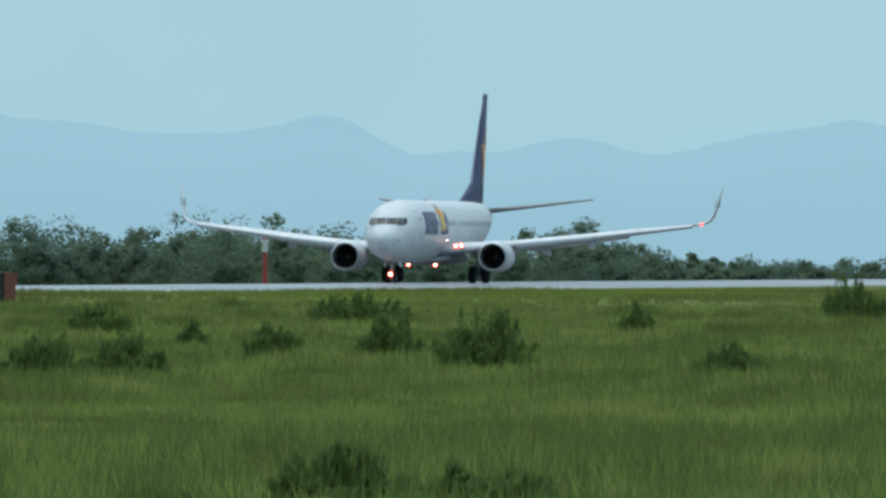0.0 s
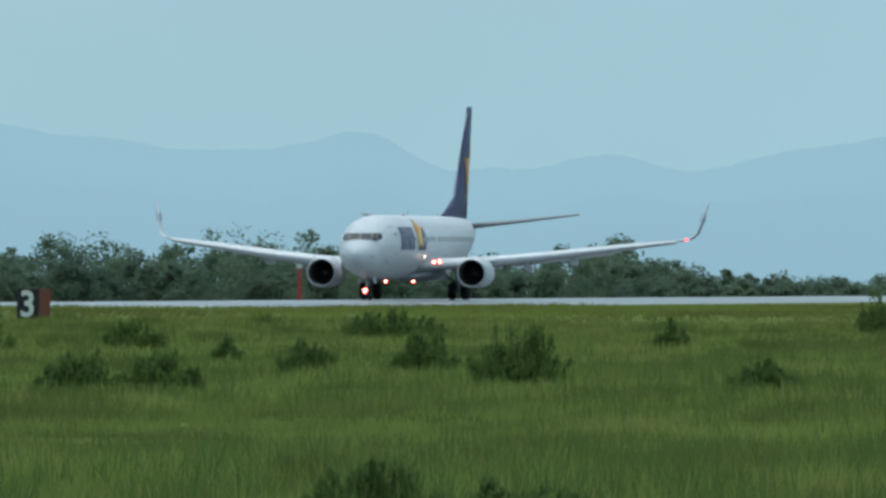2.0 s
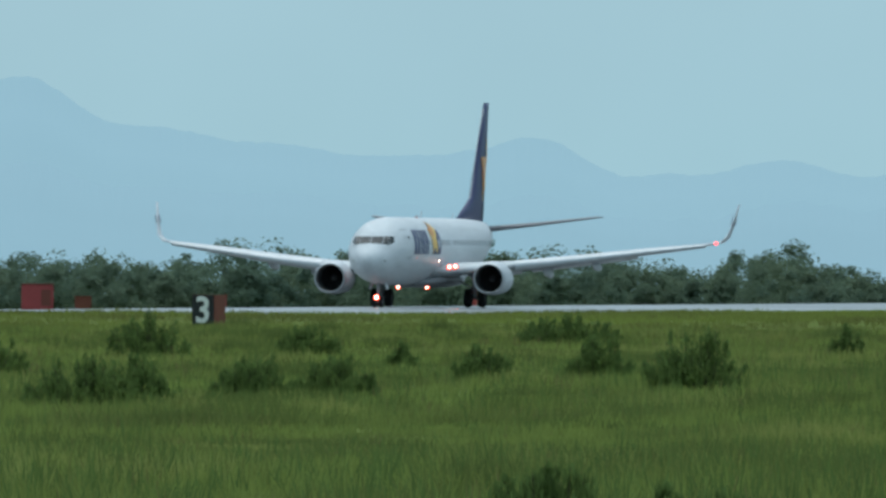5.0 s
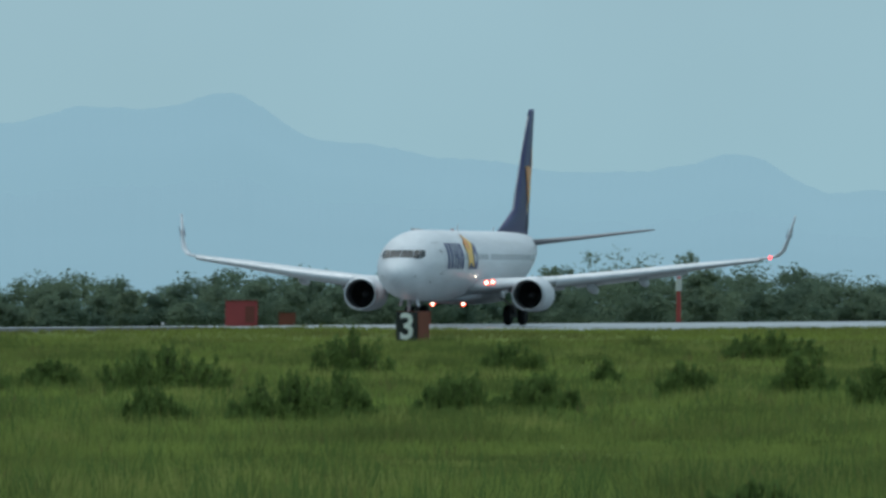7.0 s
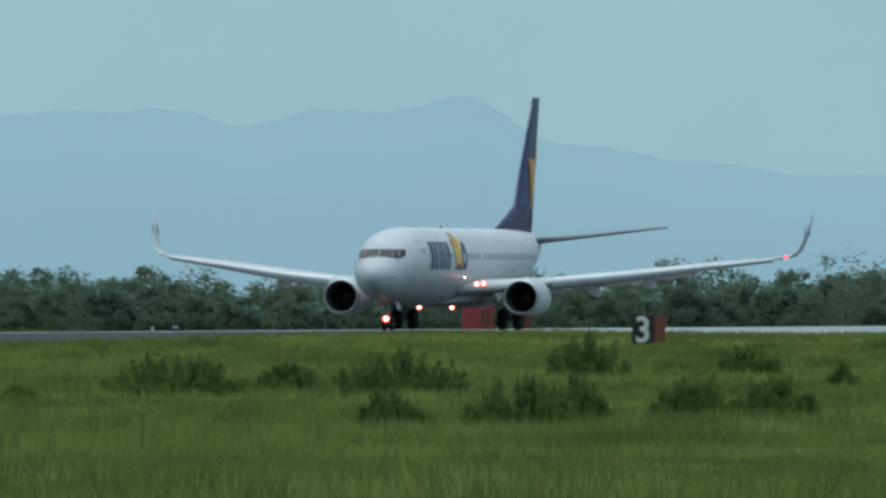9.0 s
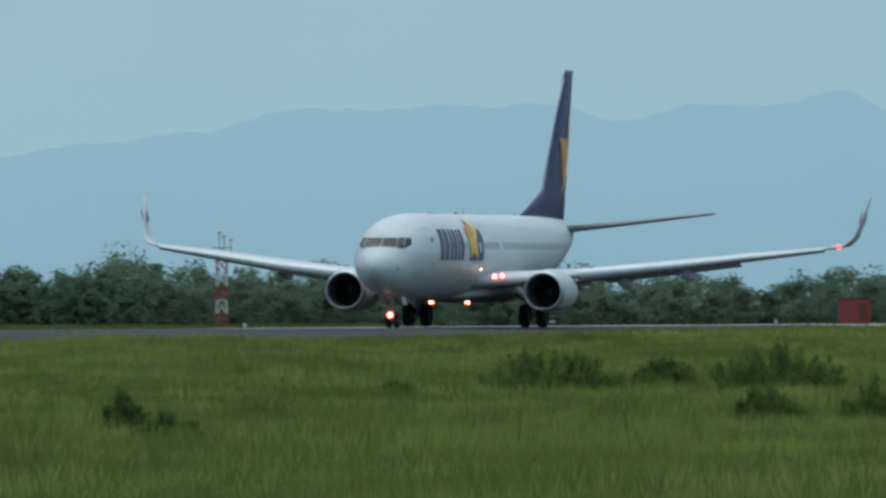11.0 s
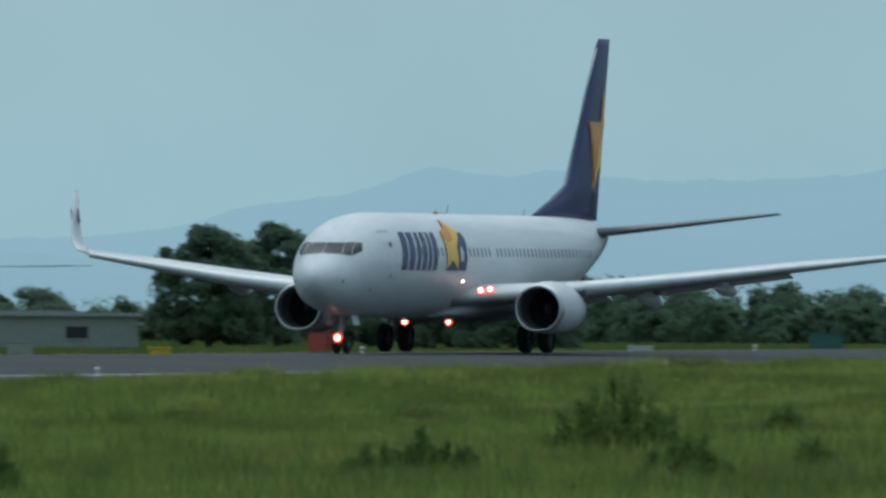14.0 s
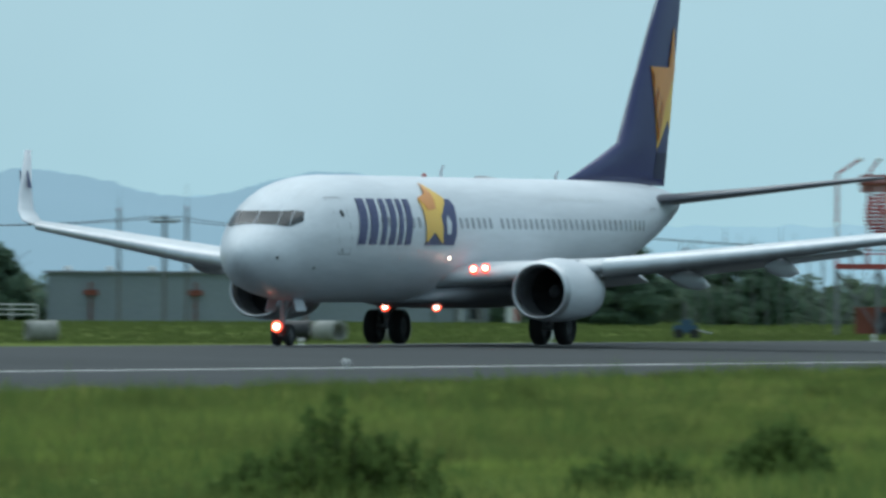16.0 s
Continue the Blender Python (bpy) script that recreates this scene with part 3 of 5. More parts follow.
house("station_building", 19.42, 735, 11.2, 4.5, 1.6, CREAM, ROOF, "low cream building with a flat grey roof", "building", [(-4.4, 0.5, 0.4, 0.4), (-3.6, 0.5, 0.4, 0.4), (2.6, 0.5, 1.1, 0.6)])
house("annex_building", 19.06, 742, 2.2, 3.0, 1.15, CREAM, ROOF, "small cream annex with a grey roof", "building", [(0.3, 0.4, 0.5, 0.4)])
house("store_building", 22.445, 930, 24.6, 6.0, 3.15, TANKWALL, ROOF, "long windowless pale grey building", "building")
house("pump_house", 21.57, 905, 3.4, 3.0, 1.9, TANKWALL, ROOF, "small pale grey pump house", "building", [(0.9, 0.3, 0.8, 1.3)])
house("far_depot", 19.45, 1020, 9.0, 5.0, 2.2, TANKWALL, ROOF, "low hazy grey depot", "building")
store = [o for o in scene.objects if o.name == "store_building"][0]
for x in (-9.5, -2.8, 4.2, 9.8):
    bm = bmesh.new()
    tube(bm, (x, -0.12, 0), (x, -0.12, 2.6), 0.07, n=8)
    box(bm, x - 0.45, x + 0.45, -0.3, -0.1, 1.75, 2.1, 0.02)
    part("drain_pipe", bm, RUST, store, "rust-red pipe with a wall box")
for k in range(9):
    bm = bmesh.new()
    x = -11 + k * 2.7
    turned(bm, [(3.3, 0.25), (3.42, 0.25), (3.6, 0.18), (3.62, 0.01)], "Z", 10, (x, 2.0, 0))
    part("roof_vent", bm, POLEWHITE, store, "small pale roof vent")


def shelter():
    s = frame_thing("open_shelter", 21.28, 900, "open steel shelter with a thin flat roof", "shelter")
    bm = bmesh.new()
    for k in range(24):
        box(bm, -4.8 + k * 0.4, -4.42 + k * 0.4, -0.2, 3.4, 2.95, 3.06, 0.01)
    part("roof", bm, ROOF, s, "corrugated grey roof")
    for x in (-4.6, -1.6, 1.4, 4.4):
        for y in (0, 3.2):
            bm = bmesh.new()
            tube(bm, (x, y, -0.2), (x, y, 2.95), 0.08, n=8)
            part("post", bm, GREY, s, "grey steel post")
    return s


shelter()


def pole(turn, far, high, label, r=0.11, whip=0.0, category="pole", material=WOODPOLE):
    p = frame_thing("tall_pole", turn, far, label, category, "poles beyond the runway")
    bm = bmesh.new()
    tube(bm, (0, 0, -0.3), (0, 0, high), r * 1.2, r * 0.8, 10)
    part("shaft", bm, material, p, "weathered grey shaft")
    bm = bmesh.new()
    turned(bm, [(high - 0.05, r * 0.95), (high + 0.04, r * 0.95), (high + 0.08, 0.01)], "Z", 10)
    part("cap", bm, RUST, p, "rusty cap")
    if 3.5 < high < 5 and r > 0.05:
        bm = bmesh.new()
        tube(bm, (-0.28, 0, high - 0.45), (0.28, 0, high - 0.45), 0.04, n=6)
        for x in (-0.28, 0.28):
            tube(bm, (x, 0, high - 0.45), (x, 0, high + 0.35), 0.035, n=6)
        part("bracket", bm, WOODPOLE, p, "grey bracket with two upright rods")
    if whip:
        bm = bmesh.new()
        tube(bm, (0, 0, high), (0, 0, high + whip), 0.02, 0.012, 6)
        part("lightning_rod", bm, WOODPOLE, p, "thin lightning rod")
    return p


for turn, far, high, whip in ((22.92, 900, 7.0, 1.2), (22.653, 900, 7.1, 1.5), (21.897, 890, 7.2, 0.0), (21.50, 890, 7.2, 1.0), (21.273, 880, 7.4, 1.6), (20.887, 880, 7.2, 0.6), (20.69, 870, 4.6, 0.3), (20.61, 860, 4.2, 0.4), (20.525, 860, 3.8, 0.4), (20.42, 850, 4.6, 0.5), (20.15, 850, 4.4, 0.2)):
    pole(turn, far, high, "tall slim weathered pole" if high > 5 else "short slim lamp pole", 0.11 if high > 5 else 0.07, whip)


for k in range(14):
    pole(19.93 + 0.055 * k, 790 + 9 * (k % 3), 4.1 + 0.8 * ((k * 5) % 4) / 3, "thin antenna mast in a row behind the radar", 0.03, 0.6, "mast", WOODPOLE)


def power_pole(turn, far, high, lean=0.0):
    p = frame_thing("power_pole", turn, far, "wooden power pole with cross-arm and insulators", "power pole")
    bm = bmesh.new()
    tube(bm, (0, 0, -0.3), (0, 0, high), 0.15, 0.11, 10)
    part("shaft", bm, WOODPOLE, p, "dark shaft")
    bm = bmesh.new()
    box(bm, -0.85, 0.85, -0.06, 0.06, high - 0.5, high - 0.36, 0.01)
    arm = part("cross_arm", bm, WOODPOLE, p, "dark cross-arm")
    for x in (-0.75, -0.35, 0.35, 0.75):
        bm = bmesh.new()
        turned(bm, [(high - 0.36, 0.05), (high - 0.28, 0.07), (high - 0.2, 0.04), (high - 0.14, 0.06), (high - 0.1, 0.01)], "Z", 8, (x, 0, 0))
        part("insulator", bm, POLEWHITE, arm, "pale insulator")
    return p


power_pole(22.741, 905, 6.7)
power_pole(21.59, 905, 6.6)
power_pole(24.4, 900, 6.8)


def wire(a, b, sag, label):
    bm = bmesh.new()
    pts = [a.lerp(b, k / 16) - Vector((0, 0, sag * 4 * (k / 16) * (1 - k / 16))) for k in range(17)]
    for p, q in zip(pts, pts[1:]):
        tube(bm, p, q, 0.022, n=5, caps=False)
    tagged(link("power_line", bm, DARK), label, "cable", "power lines")


for dx in (-0.75, 0.75):
    for (t0, d0, h0), (t1, d1, h1) in (((22.741, 905, 6.7), (21.59, 905, 6.6)), ((24.4, 900, 6.8), (22.741, 905, 6.7)), ((21.59, 905, 6.6), (19.2, 1000, 5.5))):
        p, q = spot(t0, d0), spot(t1, d1)
        wire(p + Vector((dx * math.cos(radians(t0)), dx * math.sin(radians(t0)), h0 - 0.1)), q + Vector((dx * math.cos(radians(t1)), dx * math.sin(radians(t1)), h1 - 0.1)), 0.7, "thin dark overhead power line")


def lattice_mast():
    """The red and white mast beside the runway."""
    m = frame_thing("lattice_mast", 15.33, 830, "red and white banded lattice mast with a small platform", "mast")
    bands = ((0, 0.75, RED), (0.75, 1.5, POLEWHITE), (1.5, 2.3, RED), (2.3, 3.1, POLEWHITE), (3.1, 3.9, RED))
    for z0, z1, mt in bands:
        word = "red" if mt is RED else "white"
        for x in (-0.28, 0.28):
            for y in (-0.28, 0.28):
                bm = bmesh.new()
                tube(bm, (x, y, z0), (x, y, z1), 0.06, n=6)
                part("mast_leg", bm, mt, m, word + " length of a mast leg")
        for y in (-0.28, 0.28):
            for p, q, r in (((-0.28, y, z0), (0.28, y, z1), 0.035), ((0.28, y, z0), (-0.28, y, z1), 0.035), ((-0.28, y, z1), (0.28, y, z1), 0.04)):
                bm = bmesh.new()
                tube(bm, p, q, r, n=5)
                part("mast_brace", bm, mt, m, word + " lattice brace")
    bm = bmesh.new()
    box(bm, -0.55, 0.55, -0.5, 0.5, 3.9, 3.98, 0.01)
    part("platform", bm, GREY, m, "grey grating platform")
    bm = bmesh.new()
    for x in (-0.52, 0, 0.52):
        tube(bm, (x, -0.48, 3.98), (x, -0.48, 4.5), 0.025, n=5)
    tube(bm, (-0.52, -0.48, 4.5), (0.52, -0.48, 4.5), 0.025, n=5)
    part("railing", bm, RED, m, "red rail")
    for x, z in ((-0.15, 5.3), (0.12, 5.1), (0.5, 4.9)):
        bm = bmesh.new()
        tube(bm, (x, 0, 3.98), (x, 0, z), 0.035, n=6)
        turned(bm, [(z, 0.1), (z + 0.1, 0.12), (z + 0.2, 0.03)], "Z", 8, (x, 0, 0))
        part("mast_lamp", bm, POLEWHITE, m, "small lamp on a stem")


lattice_mast()


def marker_post(turn, far, high):
    p = frame_thing("marker_post", turn, far, "slim red post with a white head", "marker post")
    bm = bmesh.new()
    tube(bm, (0, 0, -0.2), (0, 0, high * 0.72), 0.2, 0.16, 10)
    part("shaft", bm, RED, p, "red shaft")
    bm = bmesh.new()
    tube(bm, (0, 0, high * 0.72), (0, 0, high), 0.22, 0.22, 10)
    part("head", bm, POLEWHITE, p, "white head")
    bm = bmesh.new()
    tube(bm, (0, 0, high), (0, 0, high + 0.25), 0.2, 0.05, 10)
    part("lamp", bm, RED, p, "red lamp")


marker_post(11.12, 1095, 3.3)


def cabin(name, turn, far, w, d, h, material, label, category, panel=None):
    c = frame_thing(name, turn, far, label, category)
    bm = bmesh.new()
    box(bm, -w / 2, w / 2, 0, d, -0.1, h, 0.03)
    part("body", bm, material, c)
    bm = bmesh.new()
    box(bm, -w / 2 - 0.04, w / 2 + 0.04, -0.04, d + 0.04, h, h + 0.07, 0.02)
    part("lid", bm, panel or material, c, "overhanging lid")
    bm = bmesh.new()
    box(bm, w * 0.12, w * 0.42, -0.02, 0, h * 0.15, h * 0.8, 0.005)
    part("door_panel", bm, panel or material, c, "flat door panel")
    return c


cabin("localiser_hut", 12.84, 905, 2.0, 1.6, 1.55, RED, "large red equipment hut beyond the runway", "hut", RUST)
cabin("marker_cabinet", 12.66, 960, 1.1, 0.8, 0.75, RUST, "small orange-red cabinet beyond the runway", "cabinet")
cabin("marker_cabinet", 12.11, 985, 0.5, 0.5, 0.8, RED, "small red cabinet beyond the runway", "cabinet")
cabin("red_hut", 18.25, 670, 1.35, 1.0, 0.92, RED, "red equipment hut beside the runway", "hut", RUST)
cabin("green_cabinet", 16.27, 740, 1.7, 0.8, 0.72, GREENBOX, "low green cabinet beside the runway", "cabinet")
cabin("concrete_block", 19.44, 625, 1.1, 0.7, 0.5, CONCRETE, "pale concrete block on the grass", "block")
cabin("white_cabinet", 21.37, 890, 0.8, 0.6, 1.3, POLEWHITE, "white pump cabinet with a red base", "cabinet", RED)
cabin("white_box", 17.0, 695, 1.2, 0.5, 0.16, POLEWHITE, "low white box on the grass", "box")

cabin("yellow_marker", 18.89, 600, 0.9, 0.5, 0.22, YELLOW, "low yellow marker box on the grass", "marker")


def instrument(turn, far):
    """The white runway instrument beside the red hut."""
    p = frame_thing("wind_instrument", turn, far, "white instrument on a slim post", "instrument")
    bm = bmesh.new()
    tube(bm, (0, 0, 0), (0, 0, 1.9), 0.13, 0.07, 10)
    part("post", bm, GREENBOX, p, "grey-green post")
    bm = bmesh.new()
    tube(bm, (-0.5, 0, 2.3), (0.5, 0, 2.3), 0.05, n=6)
    tube(bm, (-0.5, 0, 2.55), (0.5, 0, 2.55), 0.04, n=6)
    for x in (-0.5, 0, 0.5):
        tube(bm, (x, 0, 1.9 if x == 0 else 2.2), (x, 0, 2.6), 0.035, n=6)
    part("head_frame", bm, GREY, p, "grey frame head")


instrument(18.19, 672)


def machine(turn, far):
    """A small blue towed machine."""
    p = frame_thing("blue_machine", turn, far, "small blue towed machine on two wheels", "machine")
    bm = bmesh.new()
    box(bm, -0.65, 0.45, -0.3, 0.3, 0.25, 0.62, 0.05)
    box(bm, -0.3, 0.2, -0.25, 0.25, 0.6, 0.85, 0.05)
    part("body", bm, BLUE, p, "blue sheet-metal body")
    for x in (-0.4, 0.3):
        bm = bmesh.new()
        turned(bm, [(-0.36, 0.02), (-0.36, 0.22), (-0.26, 0.24), (0.26, 0.24), (0.36, 0.22), (0.36, 0.02)], "Y", 16, (x, 0, 0.22))
        part("wheel", bm, RUBBER, p, "black wheel")
    bm = bmesh.new()
    tube(bm, (0.45, 0, 0.4), (1.0, 0, 0.25), 0.04, n=6)
    part("drawbar", bm, STEEL, p, "steel drawbar")
    return p


blue_machine = machine(20.602, 630)


def pipe(turn, far, yaw, colour):
    p = frame_thing("pipe_section", turn, far, "short concrete pipe lying on the grass", "pipe", "pipes on the grass", False)
    p.matrix_basis = Matrix.Translation(p.location + Vector((0, 0, 0.42))) @ pose(0, 0, 0, 0, 0, yaw)
    bm = bmesh.new()
    turned(bm, [(-0.6, 0.33), (-0.6, 0.43), (0.6, 0.43), (0.6, 0.33)], "X", 28)
    turned(bm, [(-0.6, 0.33), (0.6, 0.33)], "X", 28)
    part("shell", bm, colour, p, "thick pipe wall", True)
    bm = bmesh.new()
    turned(bm, [(0.45, 0.44), (0.6, 0.465), (0.62, 0.465), (0.62, 0.43)], "X", 28)
    part("collar", bm, colour, p, "raised collar")


pipe(23.225, 590, 40, CONCRETE)
pipe(22.092, 585, -25, CONCRETE)
pipe(21.846, 588, 35, CONCRETE)
pipe(22.222, 588, 20, DARK)


def text_mesh(word, size):
    curve = bpy.data.curves.new("figure", "FONT")
    curve.body, curve.size, curve.align_x, curve.align_y, curve.extrude = word, size, "CENTER", "CENTER", 0.004
    curve.offset = 0.02 * size
    ob = new("figure", curve)
    data = bpy.data.meshes.new_from_object(ob.evaluated_get(bpy.context.evaluated_depsgraph_get()))
    bpy.data.objects.remove(ob)
    return data


def distance_sign(at, rz, word, label, w=0.76, d=0.80, h=1.0, lift=0.08):
    s = tagged(empty("distance_sign", at, rz), label, "sign", "runway distance signs")
    bm = bmesh.new()
    box(bm, -w / 2, w / 2, 0.0, d, lift, lift + h, 0.015)
    body = part("housing", bm, RUST, s, "rust-red sign housing")
    bm = bmesh.new()
    box(bm, -w / 2 + 0.01, w / 2 - 0.01, -0.02, 0.0, lift + 0.01, lift + h - 0.01, 0.004)
    face = part("face", bm, BLACK, s, "black sign face")
    if word:
        data = text_mesh(word, h * 1.12)
        data.materials.append(FIGURE)
        fig = new("figure", data)
        fig.parent = face
        fig.matrix_basis = Matrix.Translation((0, -0.026, lift + h / 2)) @ pose(0, 0, 0, 90) @ Matrix.Diagonal((0.98, 1, 1, 1))
        tagged(fig, "large white figure")
    else:
        bm = bmesh.new()
        box(bm, -w * 0.15, w * 0.2, -0.026, -0.021, lift + h * 0.35, lift + h * 0.7, 0.002)
        part("mark", bm, LINE, face, "white mark")
    for x in (-w / 2 + 0.08, w / 2 - 0.08):
        bm = bmesh.new()
        box(bm, x - 0.03, x + 0.03, d / 2 - 0.03, d / 2 + 0.03, -0.2, lift + 0.02, 0.005)
        part("foot", bm, STEEL, s, "steel foot")
    return s


distance_sign(spot(12.188, 446) + Vector((0, 0, -0.08)), -14, "3", "black sign with white figure 3 and rust-red sides on grass")
distance_sign(spot(21.215, 592) + Vector((0, 0, -0.30)), 21, "2", "black sign with white figure 2 half sunk behind grass", 1.15, 0.3, 1.0)
distance_sign(spot(14.03, 945) + Vector((0, 0, -0.1)), 14, "", "small black runway sign with a white mark", 1.1, 0.3, 0.56)


def fence(turn0, turn1, far, n):
    f = tagged(empty("white_fence", spot(turn0, far)), "low white rail fence beside the long building", "fence")
    a, b = Vector((0, 0, 0)), spot(turn1, far) - spot(turn0, far)
    for k in range(n):
        p = a.lerp(b, k / (n - 1))
        bm = bmesh.new()
        tube(bm, p, p + Vector((0, 0, 1.1)), 0.06, n=6)
        part("post", bm, POLEWHITE, f, "white post")
    for z in (0.45, 0.75, 1.05):
        bm = bmesh.new()
        tube(bm, a + Vector((0, 0, z)), b + Vector((0, 0, z)), 0.04, n=6)
        part("rail", bm, POLEWHITE, f, "white rail")


fence(23.245, 24.3, 880, 12)


# ---- the grass field and its shrubs ----
def make_shrub(x, y, width, high, seed, label, dense=1.0):
    """A shrub of many leafy shoots that fan out of the ground."""
    rng = np.random.default_rng(seed)
    bush = empty("shrub", (x, y, lie(x, y)))
    tagged(bush, label, "shrub", "shrubs on the grass")
    bm = bmesh.new()
    pts = []
    n = int(20 + 20 * width * dense)
    for k in range(n):
        a = rng.random() * math.tau
        r = rng.random() ** 0.62 * width * 0.5
        top = high * (1.1 - 0.72 * (r / (width * 0.5)) ** 2) * (0.45 + 0.62 * rng.random())
        foot = Vector((math.cos(a) * r * 0.72, math.sin(a) * r * 0.72, -0.03))
        tip = Vector((math.cos(a) * r, math.sin(a) * r, top))
        tube(bm, foot, tip, 0.012, 0.004, 4, False)
        m = int(62 * dense)
        u = 0.04 + 0.96 * rng.random(m) ** 0.85
        p = np.array(foot)[None] * (1 - u[:, None]) + np.array(tip)[None] * u[:, None]
        pts.append(p + rng.normal(size=(m, 3)) * (0.030 + 0.095 * (1 - u[:, None])) * (1, 1, 0.6))
    tagged(part("twig", bm, STEM, bush, "thin brown stems"), kind="stuff")
    pts = np.concatenate(pts)
    pts[:, 2] = np.maximum(pts[:, 2], 0.02)
    data = leaf_mesh("foliage", pts, 0.038 * (0.6 + 0.8 * rng.random(len(pts))), seed)
    # long upright leaves: each drawn out along its height
    co = np.empty(len(data.vertices) * 3, np.float32)
    data.vertices.foreach_get("co", co)
    co = co.reshape(len(pts), -1, 3)
    mid = co.mean(1, keepdims=True)
    co = mid + (co - mid) * np.array((0.75, 0.75, 2.4), np.float32)
    data.vertices.foreach_set("co", co.astype(np.float32).ravel())
    data.materials.append(SHRUB)
    ob = new("foliage", data)
    ob.parent = bush
    tagged(ob, "small dark green leaves")
    return bush


SHRUBS = (
    (-71.1, 374.8, 2.5, 0.67), (-48.7, 269.1, 1.9, 0.96), (-55.0, 292.9, 1.3, 0.69), (-55.8, 284.8, 1.2, 0.62), (-70.7, 339.2, 1.5, 0.61), (-52.8, 249.0, 1.5, 0.64), (-52.6, 254.9, 1.4, 0.61), (-60.7, 391.8, 1.8, 1.08), (-57.2, 336.2, 0.8, 0.66), (-63.3, 313.9, 0.6, 0.44), (-24.0, 125.5, 1.2, 0.47), (-22.8, 126.0, 1.4, 0.30), (-41.7, 255.1, 1.3, 0.48), (-71.6, 325.7, 1.9, 0.91), (-52.2, 236.3, 1.1, 0.70), (-66.6, 285.3, 2.8, 0.82), (-70.8, 292.8, 1.2, 0.47), (-51.8, 221.3, 1.1, 0.58), (-51.5, 230.1, 2.2, 0.71), (-73.9, 384.7, 1.1, 0.43),
)
SHRUBS += (
    (-70.5, 282.1, 2.8, 0.70), (-70.7, 292.8, 1.3, 0.53), (-52.4, 245.7, 0.9, 0.60), (-70.9, 271.4, 0.8, 0.24), (-57.9, 188.5, 1.9, 0.92), (-50.0, 165.6, 1.1, 0.50), (-54.0, 167.3, 1.6, 0.53), (-67.3, 228.3, 0.8, 0.39), (-51.4, 175.6, 0.6, 0.41), (-55.3, 196.6, 0.6, 0.63), (-52.9, 190.3, 1.1, 0.38), (-56.7, 153.1, 1.1, 0.57), (-55.1, 154.5, 1.1, 0.60), (-82.9, 243.5, 0.7, 0.16), (-52.2, 128.6, 1.3, 0.94), (-51.7, 129.1, 1.2, 0.62), (-54.7, 132.7, 0.8, 0.39), (-60.5, 163.4, 1.1, 0.44), (-51.6, 135.3, 1.4, 0.48),
)
for k, row in enumerate(SHRUBS):
    x, y, w, h = row
    size = "broad" if w > 1.9 else "rounded" if w > 1.1 else "small"
    make_shrub(x, y, w * 1.1, h * 1.2, 100 + k, size + " dark green shrub in tall grass")


def blades(name, near, far, count, low, high, wide, per, label, seed, material, bearing=(7.6, 24.2), edge=-116.0, lean=0.35, gather=0):
    """Standing grass between two distances, as single blades in tufts."""
    rng = np.random.default_rng(seed)
    d = np.sqrt(near**2 + (far**2 - near**2) * rng.random(count))
    a = np.radians(bearing[0] + (bearing[1] - bearing[0]) * rng.random(count))
    x, y = -d * np.sin(a), d * np.cos(a)
    if gather:
        # tufts crowd round a few places
        home = rng.integers(0, gather, count)
        wide_by = (0.25 + 0.6 * rng.random(gather))[home]
        x, y = x[:gather][home] + rng.normal(size=count) * wide_by, y[:gather][home] + rng.normal(size=count) * wide_by
        d = np.hypot(x, y)
    keep = (x > edge) if edge > RUNWAY_X else (x < edge)
    x, y, d = x[keep], y[keep], d[keep]
    patch = np.array([noise.noise((u * 0.09, v * 0.025, 3.0)) + 0.7 * noise.noise((u * 0.4, v * 0.12, 7.0)) for u, v in zip(x, y)])
    z = np.array([lie(u, v) for u, v in zip(x, y)])
    n = len(x)
    tall = (low + (high - low) * rng.random(n)) * np.maximum(0.3, 1 + 0.75 * patch)
    x, y, z, tall = (np.repeat(q, per) for q in (x, y, z, tall))
    m = len(x)
    x, y = x + rng.normal(size=m) * 0.10, y + rng.normal(size=m) * 0.14
    tall = tall * (0.55 + 0.6 * rng.random(m))
    ang = rng.random(m) * math.tau
    w = wide * (0.6 + 0.8 * rng.random(m))
    bx, by = np.cos(ang) * w, np.sin(ang) * w
    lx, ly = rng.normal(size=m) * lean * tall, rng.normal(size=m) * lean * tall
    v = np.stack([np.stack([x - bx, y - by, z - 0.02], 1), np.stack([x + bx, y + by, z - 0.02], 1), np.stack([x + lx, y + ly, z + tall], 1)], 1).reshape(-1, 3)
    data = bpy.data.meshes.new(name)
    data.vertices.add(3 * m)
    data.vertices.foreach_set("co", v.astype(np.float32).ravel())
    data.loops.add(3 * m)
    data.loops.foreach_set("vertex_index", np.arange(3 * m, dtype=np.int32))
    data.polygons.add(m)
    data.polygons.foreach_set("loop_start", np.arange(0, 3 * m, 3, dtype=np.int32))
    data.update()
    data.materials.append(material)
    return tagged(new(name, data), label, "grass", kind="stuff")


